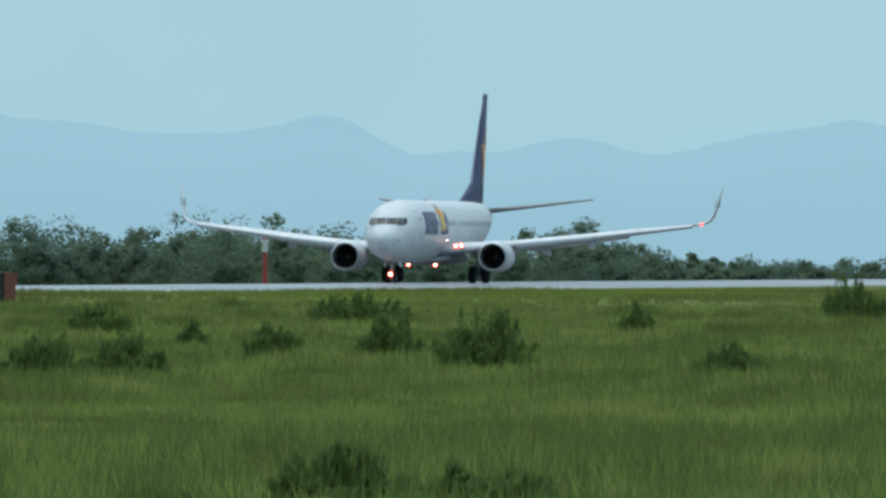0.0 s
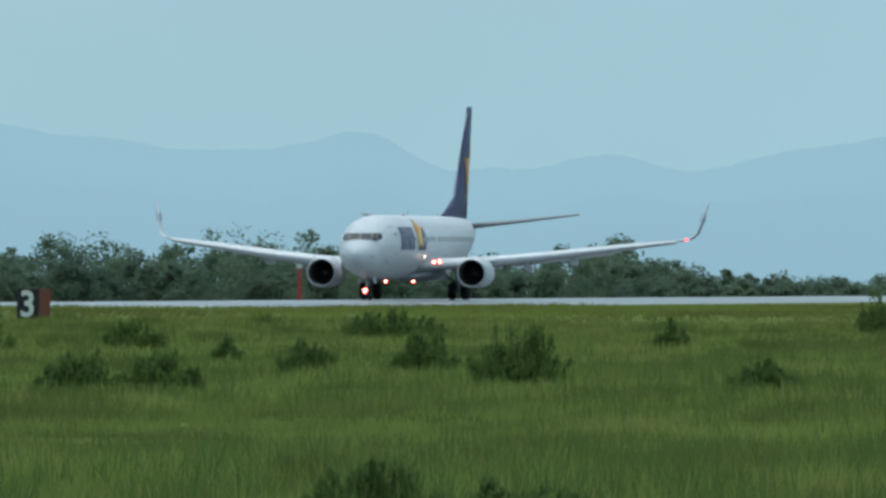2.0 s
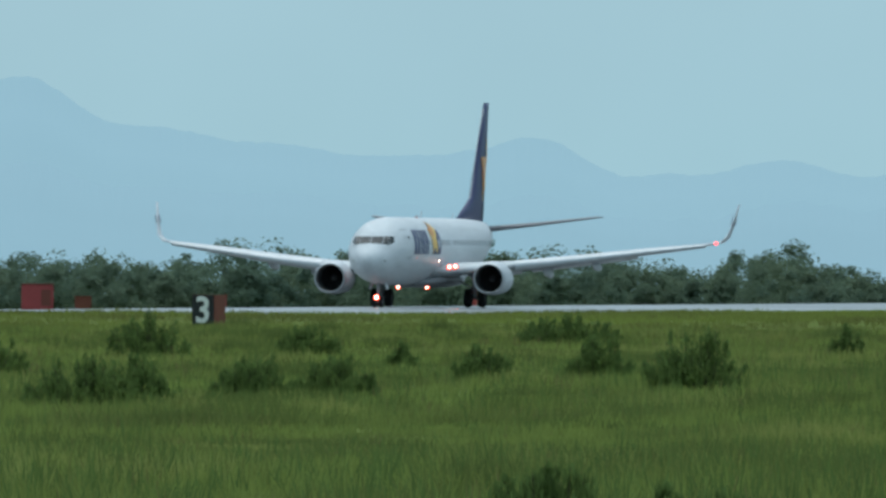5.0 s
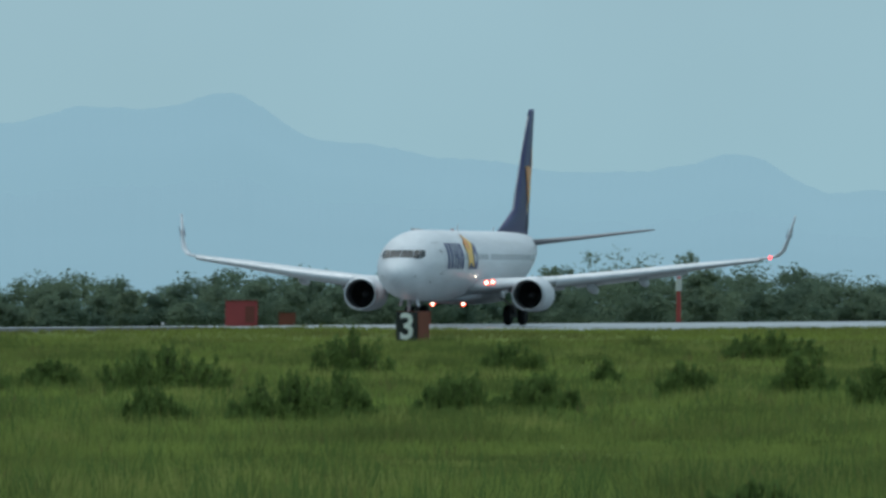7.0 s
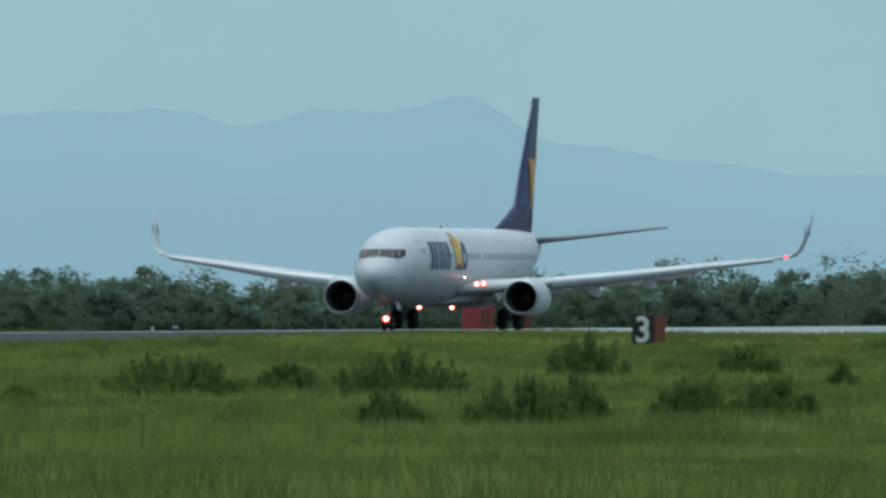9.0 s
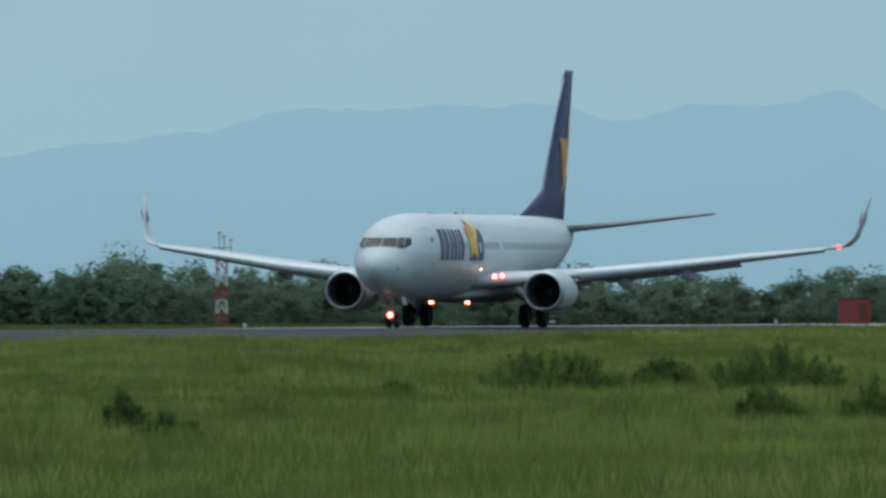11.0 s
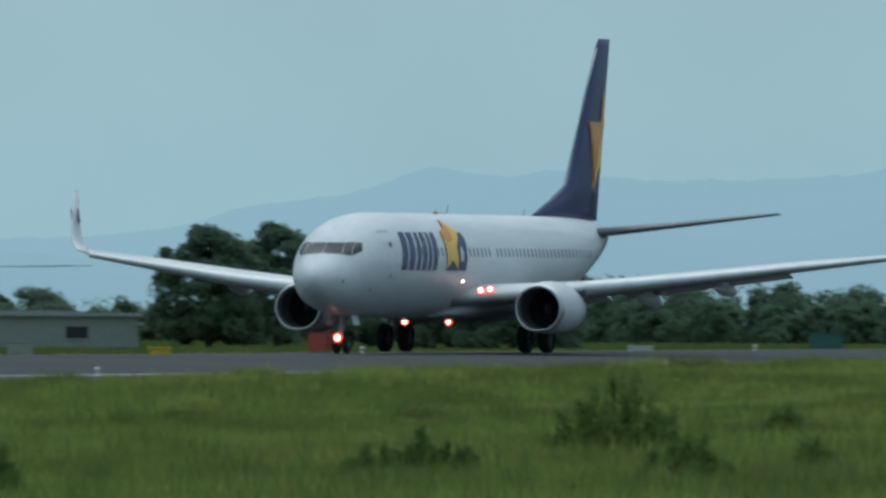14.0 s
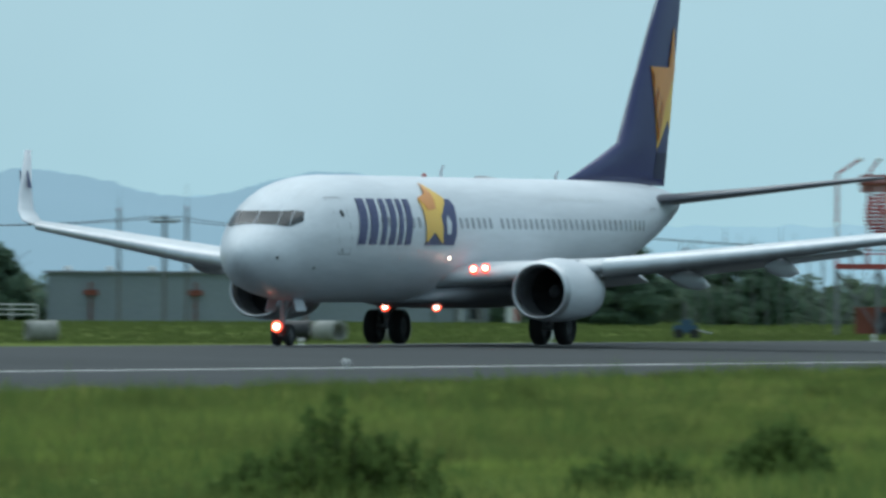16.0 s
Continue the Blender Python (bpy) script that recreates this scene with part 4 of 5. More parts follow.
blades("tall_grass", 88, 230, 34000, 0.14, 0.34, 0.014, 7, "tall green grass of the near field", 31, BLADE)
blades("meadow_grass", 165, 430, 68000, 0.12, 0.28, 0.022, 6, "green meadow grass of the middle field", 32, BLADE)
blades("bank_grass", 380, 640, 62000, 0.10, 0.20, 0.03, 5, "short green grass on the runway bank", 33, MOWN)
blades("dry_stalks", 95, 420, 2600, 0.16, 0.34, 0.016, 8, "dry olive-brown stalks in the grass", 37, DRY, lean=0.25)
blades("tussocks", 92, 430, 22000, 0.22, 0.42, 0.02, 5, "darker tussocks of long grass", 38, TUFT, lean=0.3, gather=520)
blades("pale_tussocks", 92, 430, 12000, 0.20, 0.38, 0.02, 5, "pale yellow-green tussocks of seeding grass", 39, SEED, lean=0.3, gather=260)
blades("weed_stalks", 92, 330, 4200, 0.26, 0.52, 0.014, 9, "darker upright weed stalks in the grass", 34, SHRUB, lean=0.16)
blades("dark_weeds", 88, 180, 1500, 0.22, 0.42, 0.02, 14, "dark weedy tufts in the near field", 36, SHRUB, lean=0.3)
blades("verge_grass", 560, 1000, 44000, 0.07, 0.15, 0.05, 4, "green grass verge beyond the runway", 35, VERGE, (14.5, 24.2), RUNWAY_X - 36)


# ---- the aeroplane: x to its port side, y aft from the nose tip, z up from the tyres ----
STATIONS = [  # aft, bottom, top, half width
    (0.0, 2.62, 2.90, 0.10), (0.12, 2.42, 3.08, 0.34), (0.4, 2.17, 3.32, 0.60), (0.9, 1.90, 3.58, 0.90), (1.5, 1.70, 3.90, 1.20),
    (2.0, 1.60, 4.31, 1.39), (2.5, 1.53, 4.58, 1.54), (3.1, 1.47, 4.86, 1.67), (4.0, 1.40, 5.12, 1.79), (5.2, 1.36, 5.28, 1.87), (6.5, 1.35, 5.35, 1.88),
    (12.0, 1.35, 5.36, 1.88), (18.0, 1.35, 5.36, 1.88), (24.0, 1.35, 5.36, 1.88), (26.0, 1.48, 5.36, 1.87), (28.5, 1.85, 5.36, 1.80), (31.0, 2.40, 5.35, 1.60),
    (33.5, 3.05, 5.31, 1.24), (35.5, 3.62, 5.22, 0.86), (37.0, 4.10, 5.05, 0.50), (37.9, 4.40, 4.86, 0.22), (38.02, 4.50, 4.76, 0.10)]


def section(y):
    """Bottom, top, half width and the height of the widest place of the fuselage at y."""
    for k, (a, b) in enumerate(zip(STATIONS, STATIONS[1:])):
        if y <= b[0]:
            p = STATIONS[max(k - 1, 0)]
            q = STATIONS[min(k + 2, len(STATIONS) - 1)]
            u = (y - a[0]) / (b[0] - a[0])
            out = []
            for i in (1, 2, 3):
                da = (b[i] - p[i]) / max(b[0] - p[0], 1e-6) * (b[0] - a[0])
                db = (q[i] - a[i]) / max(q[0] - a[0], 1e-6) * (b[0] - a[0])
                out.append(a[i] * (2 * u**3 - 3 * u**2 + 1) + da * (u**3 - 2 * u**2 + u) + b[i] * (3 * u**2 - 2 * u**3) + db * (u**3 - u**2))
            zb, zt, hw = out
            return zb, zt, hw, zb + (zt - zb) * 0.52
    return section(38.02)


def skin(y, z, side=1, lift=0.0):
    """The point of the fuselage's skin at y and height z, lifted off it."""
    zb, zt, hw, zc = section(y)
    s = max(-0.999, min(0.999, (z - zc) / ((zt - zc) if z > zc else (zc - zb))))
    c = math.sqrt(1 - s * s)
    x = hw * c
    n = Vector((c / hw, 0, s / ((zt - zc) if z > zc else (zc - zb)))).normalized()
    e = 0.1
    zb2, zt2, hw2, zc2 = section(min(y + e, 38.0))
    n.y = -((hw2 - hw) / e * c + ((zt2 - zt) / e if z > zc else -(zb2 - zb) / e) * abs(s)) * 0.9
    n.normalize()
    p = Vector((x, y, z)) + n * lift
    p.x *= side
    return p


def nose_point(x, z, side):
    """The place on the nose at breadth x and height z, just off the skin."""
    a, b = 0.2, 6.0
    for _ in range(40):
        y = (a + b) / 2
        zb, zt, hw, zc = section(y)
        s = (z - zc) / (zt - zc) if z > zc else (zc - z) / (zc - zb)
        inside = s < 1 and hw * math.sqrt(max(0, 1 - s * s)) > x
        a, b = (a, y) if inside else (y, b)
    return Vector((side * (x + 0.004), y - 0.02, z + 0.012))


def decal(bm, outline, side=1, lift=0.006, cuts=3):
    """A sheet that hugs the fuselage's skin: a polygon of (aft, up), thinly raised."""
    before = set(bm.verts)
    vs = [bm.verts.new((0, y, z)) for y, z in outline]
    f = bm.faces.new(vs)
    out = bmesh.ops.triangulate(bm, faces=[f])["faces"]
    es = list({e for t in out for e in t.edges})
    bmesh.ops.subdivide_edges(bm, edges=es, cuts=cuts, use_grid_fill=True)
    for v in bm.verts:
        if v not in before:
            v.co = skin(v.co.y, v.co.z, side, lift)
    return bm


def aerofoil(chord, thick, n=9):
    """Points (aft, up) round a wing section: from the trailing edge over the top and back below."""
    xs = [0.5 * (1 - math.cos(math.pi * k / n)) for k in range(n + 1)]
    yt = [5 * thick * (0.2969 * math.sqrt(x) - 0.126 * x - 0.3516 * x * x + 0.2843 * x**3 - 0.1015 * x**4) for x in xs]
    up = [(x * chord, (y + 0.02 * math.sin(math.pi * x)) * chord) for x, y in zip(xs, yt)]
    low = [(x * chord, (-y * 0.8 + 0.02 * math.sin(math.pi * x)) * chord) for x, y in zip(xs, yt)]
    return up[::-1] + low[1:-1]


def wing_bm(rows, side):
    """A wing through sections (x, leading edge y, z, chord, thickness)."""
    bm = bmesh.new()
    rings = []
    for x, y, z, chord, thick, lean in rows:
        ring = []
        for a, u in aerofoil(chord, thick):
            ring.append(Vector((side * (x - u * math.sin(lean)), y + a, z + u * math.cos(lean))))
        rings.append(ring)
    return loft(bm, rings, caps=(True, True))


def star(cy, cz, r, turn=0.0, inner=0.42, sy=1.0):
    pts = []
    for k in range(10):
        a = math.pi / 2 + turn + k * math.pi / 5
        q = r if k % 2 == 0 else r * inner
        pts.append((cy - q * math.cos(a) * sy, cz + q * math.sin(a)))
    return pts


def wheel(bm_tyre, bm_rim, x, y, r, w):
    turned(bm_tyre, [(-w * 0.34, r * 0.55), (-w * 0.5, r * 0.68), (-w * 0.5, r * 0.86), (-w * 0.36, r * 0.97), (0, r), (w * 0.36, r * 0.97), (w * 0.5, r * 0.86), (w * 0.5, r * 0.68), (w * 0.34, r * 0.55)], "X", 28, (x, y, r))
    turned(bm_rim, [(-w * 0.2, 0.01), (-w * 0.22, r * 0.3), (-w * 0.34, r * 0.56), (w * 0.34, r * 0.56), (w * 0.22, r * 0.3), (w * 0.2, 0.01)], "X", 20, (x, y, r))


def lamp(plane, name, at, r, label, glass=LAMP, rim=HALO):
    """A round lamp that faces forward: glass in a rim; a HALO rim paints its glare."""
    bm = bmesh.new()
    turned(bm, [(0.06, 0.01), (0.0, r * 0.9), (-0.02, r), (0.03, r * 1.32), (0.16, r * 0.8), (0.2, 0.01)], "Y", 16, at)
    head = part(name, bm, rim, plane, label)
    bm = bmesh.new()
    turned(bm, [(-0.05, 0.01), (-0.045, r * 0.45), (-0.02, r * 0.72), (0.01, r * 0.74)], "Y", 16, at)
    part("lens", bm, glass, head, "glowing lamp glass")
    return head


# the fin's star, along and up the fin
STAR = ((37.55, 10.55), (37.05, 9.15), (35.18, 9.17), (36.47, 7.92), (35.89, 6.4), (37.1, 7.41), (37.42, 7.1), (37.85, 9.15))
STAR_EDGE = ((37.55, 10.55), (37.05, 9.15), (35.18, 9.17), (36.47, 7.92), (35.97, 6.62), (36.72, 7.95), (37.75, 9.0), (37.78, 9.2))
RUDDER_FOOT = ((35.9, 6.32), (37.2, 6.32), (37.0, 5.45), (35.85, 5.45))
# a thin added strip stands in for the glare on the fin's edge
FIN_EDGE = ((32.56, 6.6), (33.96, 8.5), (35.46, 10.5), (36.76, 12.15), (36.82, 12.15), (35.52, 10.5), (34.02, 8.5), (32.63, 6.6))


def make_aeroplane():
    plane = empty("airliner", (RUNWAY_X, TAXI[0][1], 0))
    tagged(plane, "white twin-engine jet airliner with indigo tail fin, rolling on the runway", "aeroplane")
    # fuselage
    bm = bmesh.new()
    ys = sorted({s[0] for s in STATIONS} | {0.04, 0.24, 0.65, 1.2, 1.75, 2.25, 2.8, 3.5, 4.6, 5.8, 9, 15, 21, 25, 27.2, 29.8, 32.2, 34.5, 36.3, 37.5})
    rings = []
    n = 56
    for y in ys:
        zb, zt, hw, zc = section(y)
        rings.append([Vector((hw * math.cos(k * math.tau / n), y, zc + ((zt - zc) if k <= n / 2 else (zc - zb)) * math.sin(k * math.tau / n))) for k in range(n)])
    loft(bm, rings, caps=(True, True))
    fuselage = part("fuselage", bm, WHITE, plane, "glossy white fuselage with passenger windows", True)
    # belly fairing under the wing
    bm = bmesh.new()
    rings = []
    for y, w, d, t in ((12.6, 0.3, 1.36, 1.42), (13.3, 1.35, 1.30, 1.75), (14.4, 1.95, 1.20, 2.15), (16, 2.08, 1.16, 2.3), (19, 2.05, 1.16, 2.3), (21.5, 1.85, 1.2, 2.1), (23.4, 1.2, 1.28, 1.7), (24.3, 0.3, 1.36, 1.45)):
        rings.append([Vector((w * math.copysign(abs(math.cos(a)) ** 0.7, math.cos(a)), y, (d + t) / 2 + (t - d) / 2 * math.copysign(abs(math.sin(a)) ** 0.8, math.sin(a)))) for a in (k * math.tau / 28 for k in range(28))])
    loft(bm, rings, caps=(True, True))
    part("belly_fairing", bm, BELLY, plane, "grey wing-to-body fairing, darkened for shade under the wing", True)
    # cockpit panes, laid on the nose between two breadths and two heights
    for side in (1, -1):
        for name, quad in (("windscreen", ((0.018, 3.79), (0.67, 3.76), (0.65, 4.18), (0.018, 4.18))), ("cockpit_window", ((0.70, 3.75), (1.00, 3.69), (0.94, 4.20), (0.68, 4.18))), ("cockpit_window", ((1.025, 3.69), (1.25, 3.86), (1.16, 4.16), (0.965, 4.20)))):
            bm = bmesh.new()
            grid = []
            for i in range(6):
                row = []
                for j in range(5):
                    u, v = i / 5, j / 4
                    x = (quad[0][0] * (1 - u) + quad[1][0] * u) * (1 - v) + (quad[3][0] * (1 - u) + quad[2][0] * u) * v
                    z = (quad[0][1] * (1 - u) + quad[1][1] * u) * (1 - v) + (quad[3][1] * (1 - u) + quad[2][1] * u) * v
                    row.append(bm.verts.new(nose_point(x, z, side)))
                grid.append(row)
            for p, q in zip(grid, grid[1:]):
                for j in range(4):
                    bm.faces.new((p[j], p[j + 1], q[j + 1], q[j]))
            part(name, bm, GLASS, fuselage, "dark cockpit glass", True)
    # doors as thin raised seams, cabin windows
    for side in (1, -1):
        for y0, y1, z0, z1 in ((3.95, 4.85, 2.85, 4.62), (32.0, 32.75, 2.75, 4.45)):
            bm = bmesh.new()
            w = 0.03
            for o in ([(y0, z0), (y1, z0), (y1, z0 + w), (y0, z0 + w)], [(y0, z1 - w), (y1, z1 - w), (y1, z1), (y0, z1)], [(y0, z0 + w), (y0 + w, z0 + w), (y0 + w, z1 - w), (y0, z1 - w)], [(y1 - w, z0 + w), (y1, z0 + w), (y1, z1 - w), (y1 - w, z1 - w)]):
                decal(bm, o, side, 0.006, 3)
            door = part("cabin_door", bm, BELLY, fuselage, "white cabin door outlined by a grey seam")
        for y, z, r, name in ((0.95, 2.74, 0.045, "pitot_probe"), (2.7, 2.43, 0.045, "angle_vane"), (4.45, 4.12, 0.09, "door_window"), (4.2, 2.98, 0.05, "door_latch")):
            bm = bmesh.new()
            decal(bm, [(y - r, z - r), (y + r, z - r), (y + r, z + r), (y - r, z + r)], side, 0.02, 1)
            part(name, bm, DARK, fuselage, "small dark fitting")
        y = 7.0
        while y < 31.2:
            if not (16.9 < y < 17.2 or 10.7 < y < 14.0):
                bm = bmesh.new()
                decal(bm, [(y - 0.13, 3.77), (y - 0.07, 3.70), (y + 0.07, 3.70), (y + 0.13, 3.77), (y + 0.13, 3.98), (y + 0.07, 4.05), (y - 0.07, 4.05), (y - 0.13, 3.98)], side, 0.010, 1)
                part("cabin_window", bm, CABIN, fuselage)
            y += 0.508
        # titles: plain slanted blocks, a star and a rounded block
        for y0, wide in ((5.23, 0.66), (6.12, 0.66), (7.08, 0.44), (7.76, 0.52), (8.52, 0.38), (9.12, 0.52)):
            bm = bmesh.new()
            decal(bm, [(y0, 3.17), (y0 + wide, 3.17), (y0 + wide + 0.64, 4.60), (y0 + 0.64, 4.60)], side, 0.020, 6)
            part("title_block", bm, INDIGO, fuselage, "indigo painted title block")
        bm = bmesh.new()
        decal(bm, [(10.82, 3.17), (13.37, 3.17), (13.60, 3.55), (13.72, 3.95), (13.95, 4.40), (13.85, 4.62), (12.9, 4.66), (12.1, 4.45)], side, 0.020, 7)
        part("title_block", bm, INDIGO, fuselage, "indigo painted title block")
        bm = bmesh.new()
        decal(bm, [(12.72, 3.52), (13.05, 3.52), (13.22, 3.86), (13.05, 4.12), (12.82, 3.95)], side, 0.034, 3)
        part("title_counter", bm, WHITE, fuselage)
        bm = bmesh.new()
        pts = [(12.56, 5.12), (12.56, 4.73), (13.4, 4.62), (12.42, 4.05), (12.36, 3.21), (11.65, 3.56), (10.93, 3.22), (11.54, 4.24), (11.15, 4.63), (11.96, 4.76)]
        decal(bm, pts, side, 0.040, 7)
        part("painted_star", bm, GOLD, fuselage, "golden star painted on the fuselage")
        bm = bmesh.new()
        decal(bm, [(12.56, 5.12), (12.56, 4.73), (12.2, 4.3), (11.54, 4.24), (11.15, 4.63), (11.96, 4.76)], side, 0.052, 7)
        part("star_tail", bm, ORANGE, fuselage, "orange streak of the star")
        bm = bmesh.new()
        decal(bm, [(24.6, 2.62), (28.0, 2.85), (28.0, 3.0), (24.6, 2.78)], side, 0.008, 3)
        part("registration_bar", bm, GREY, fuselage, "small grey lettering bar")
        bm = bmesh.new()
        for k in range(6):
            decal(bm, [(23.0 + k * 0.8, 4.62), (23.55 + k * 0.8, 4.62), (23.55 + k * 0.8, 4.74), (23.0 + k * 0.8, 4.74)], side, 0.008, 1)
        part("lettering_bar", bm, GREY, fuselage, "small grey lettering bar")
    # roof aerials
    for y, hgt in ((16.9, 0.40), (27.0, 0.3)):
        bm = bmesh.new()
        loft(bm, [[Vector((sx * 0.03, y + a, z)) for sx, a in ((1, 0), (0, -0.1), (-1, 0), (0, 0.2))] for z in (5.34, 5.34 + hgt * 0.5)] + [[Vector((sx * 0.015, y + 0.25 + a, 5.34 + hgt)) for sx, a in ((1, 0), (0, -0.08), (-1, 0), (0, 0.12))]], caps=(False, True))
        part("blade_aerial", bm, WHITE, fuselage)
    bm = bmesh.new()
    turned(bm, [(5.33, 0.08), (5.40, 0.08), (5.45, 0.05), (5.47, 0.01)], "Z", 12, (0, 15.5, 0))
    part("beacon", bm, RED, fuselage, "red anti-collision beacon")
    # wings
    for side, names in ((1, "port"), (-1, "starboard")):
        rows = [(1.2, 13.2, 2.02, 7.7, 0.13, 0), (3.0, 14.5, 2.20, 6.3, 0.125, 0), (5.6, 16.0, 2.46, 4.8, 0.115, 0), (9.0, 17.75, 2.90, 3.9, 0.105, 0), (13.0, 20.25, 3.42, 2.75, 0.10, 0), (16.6, 22.5, 3.82, 1.75, 0.10, 0)]
        wing = part("wing", wing_bm(rows, side), GREY, plane, "light grey swept wing with metal strip added for glare along the fin edge", True)
        rows = [(16.6, 22.5, 3.82, 1.75, 0.10, 0), (17.15, 22.95, 3.95, 1.6, 0.09, 0.35), (17.5, 23.4, 4.30, 1.35, 0.085, 1.0), (17.68, 23.95, 4.9, 1.05, 0.08, 1.3), (17.95, 25.0, 6.28, 0.55, 0.07, 1.35)]
        winglet = part("winglet", wing_bm(rows, side), WHITE, wing, "white upturned winglet with a dark mark", True)
        bm = bmesh.new()
        for s2 in (-0.16, 0.10):
            vs = [bm.verts.new((side * (17.72 + s2 + dz * 0.19), 24.28 + dy, 5.0 + dz)) for dy, dz in ((0.12, 0.05), (0.42, 0.0), (0.40, 0.55), (0.26, 0.6))]
            bm.faces.new(vs)
        part("winglet_mark", bm, INDIGO, wing, "dark painted mark")
        # slat: bare metal leading edge strip
        bm = bmesh.new()
        rings = []
        for x, y, z, chord, thick in ((5.9, 16.12, 2.48, 4.7, 0.115), (9.0, 17.68, 2.82, 3.9, 0.105), (13.0, 20.18, 3.34, 2.75, 0.10), (16.4, 22.32, 3.78, 1.8, 0.10)):
            ring = []
            for a in range(9):
                q = radians(-110 + a * 27.5)
                ring.append(Vector((side * x, y + chord * 0.05 - chord * 0.075 * math.cos(q), z + chord * thick * 0.62 * math.sin(q) - 0.03)))
            rings.append(ring)
        loft(bm, rings, close=False)
        part("slat", bm, METAL, wing, "bare metal leading-edge slat", True)
        # flap, slightly lowered, and its track fairings
        for x0, y0, z0, c0, x1, y1, z1, c1 in ((2.2, 20.55, 1.98, 1.35, 5.3, 20.65, 2.26, 1.1), (6.0, 20.65, 2.34, 1.05, 12.2, 22.35, 3.10, 0.75)):
            rows = [(x0, y0, z0, c0, 0.13, 0), (x1, y1, z1, c1, 0.12, 0)]
            bm = wing_bm(rows, side)
            for v in bm.verts:
                y_le = y0 + (y1 - y0) * (abs(v.co.x) - x0) / (x1 - x0)
                v.co.z -= (v.co.y - y_le) * 0.22
            part("flap", bm, GREY, wing, "lowered grey trailing-edge flap", True)
        for x, y, z, length in ((3.5, 18.2, 1.72, 3.9), (7.1, 18.9, 2.16, 3.6), (9.9, 20.0, 2.55, 3.2)):
            bm = bmesh.new()
            turned(bm, [(0, 0.02), (length * 0.15, 0.13), (length * 0.45, 0.20), (length * 0.75, 0.17), (length, 0.02)], "Y", 14, (side * x, y, z), 0.8, 1.5)
            for v in bm.verts:
                v.co.z -= (v.co.y - y) ** 2 * 0.018
            part("flap_track_fairing", bm, GREY, wing, "canoe-shaped grey fairing", True)
        # nacelle
        nac = empty("engine", (0, 0.55, 0))
        nac.parent = plane
        tagged(nac, "white turbofan engine nacelle with bright metal lip")
        c = (side * 4.83, 0, 1.72)
        bm = bmesh.new()
        turned(bm, [(12.95, 0.99), (13.5, 1.06), (14.2, 1.09), (15.0, 1.05), (15.9, 0.93), (16.3, 0.85), (16.28, 0.80), (15.0, 0.80)], "Y", 44, c, 1.0, 0.98)
        for v in bm.verts:
            if v.co.z < c[2] - 0.75:
                v.co.z += (c[2] - 0.75 - v.co.z) * 0.35
        part("cowling", bm, WHITE, nac, "white engine cowling", True)
        bm = bmesh.new()
        turned(bm, [(13.05, 0.80), (12.80, 0.81), (12.68, 0.85), (12.66, 0.89), (12.72, 0.94), (12.95, 0.992)], "Y", 44, c, 1.0, 0.98)
        for v in bm.verts:
            if v.co.z < c[2] - 0.75:
                v.co.z += (c[2] - 0.75 - v.co.z) * 0.35
        part("inlet_lip", bm, METAL, nac, "polished metal inlet lip", True)
        bm = bmesh.new()
        turned(bm, [(13.05, 0.80), (13.6, 0.79), (14.2, 0.79)], "Y", 44, c, 1.0, 0.98)
        part("inlet_duct", bm, INLET, nac, "inlet duct, darkened for the shade inside", True)
        bm = bmesh.new()
        turned(bm, [(14.2, 0.82), (14.22, 0.01)], "Y", 24, c)
        part("fan_disc", bm, DARK, nac, "dark disc behind the blades")
        bm = bmesh.new()
        rings = [[Vector((r, -math.cos(tw) * 0.12, -math.sin(tw) * 0.12)), Vector((r, 0.012, 0.0)), Vector((r, math.cos(tw) * 0.12, math.sin(tw) * 0.12))] for r, tw in ((0.2, 0.5), (0.5, 0.85), (0.78, 1.05))]
        loft(bm, rings, close=False)
        blade = part("fan_blade", bm, DARK, nac, "dark fan blade")
        for k in range(24):
            b2 = blade if k == 0 else new("fan_blade", blade.data)
            b2.parent = nac
            b2.matrix_basis = Matrix.Translation((c[0], 14.05, c[2])) @ pose(0, 0, 0, 0, k * 15, 0)
        bm = bmesh.new()
        turned(bm, [(13.72, 0.01), (13.8, 0.08), (14.05, 0.2), (14.2, 0.22)], "Y", 20, c)
        part("spinner", bm, INLET, nac, "spinner, darkened for the shade inside", True)
        bm = bmesh.new()
        turned(bm, [(15.6, 0.66), (16.6, 0.56), (17.3, 0.44), (17.28, 0.40), (16.5, 0.4)], "Y", 30, c)
        turned(bm, [(16.6, 0.30), (17.4, 0.24), (18.0, 0.03)], "Y", 20, c)
        part("exhaust_nozzle", bm, DARK, nac, "dark metal exhaust nozzle", True)
        bm = bmesh.new()
        rings = []
        for z, y0, y1, w in ((2.55, 13.9, 17.8, 0.16), (2.9, 14.6, 18.2, 0.16)):
            rings.append([Vector((c[0] + w * sx, y, z)) for sx, y in ((0, y0), (1, y0 + 0.6), (1, y1 - 0.8), (0, y1), (-1, y1 - 0.8), (-1, y0 + 0.6))])
        rings[1] = [Vector((v.x, v.y, 2.72)) for v in rings[1]]
        loft(bm, rings, caps=(True, True))
        part("pylon", bm, GREY, nac, "grey engine pylon")
        # stabiliser
        rows = [(0.5, 33.0, 4.62, 4.1, 0.10, 0), (3.5, 35.1, 5.0, 2.8, 0.095, 0), (6.9, 37.4, 5.46, 1.55, 0.09, 0), (7.15, 37.9, 5.50, 1.05, 0.08, 0)]
        part("stabiliser", wing_bm(rows, side), TAILGREY, plane, "grey horizontal stabiliser, darkened for its shaded underside", True)
        # main gear
        gear = empty("main_gear", (0, 0, 0))
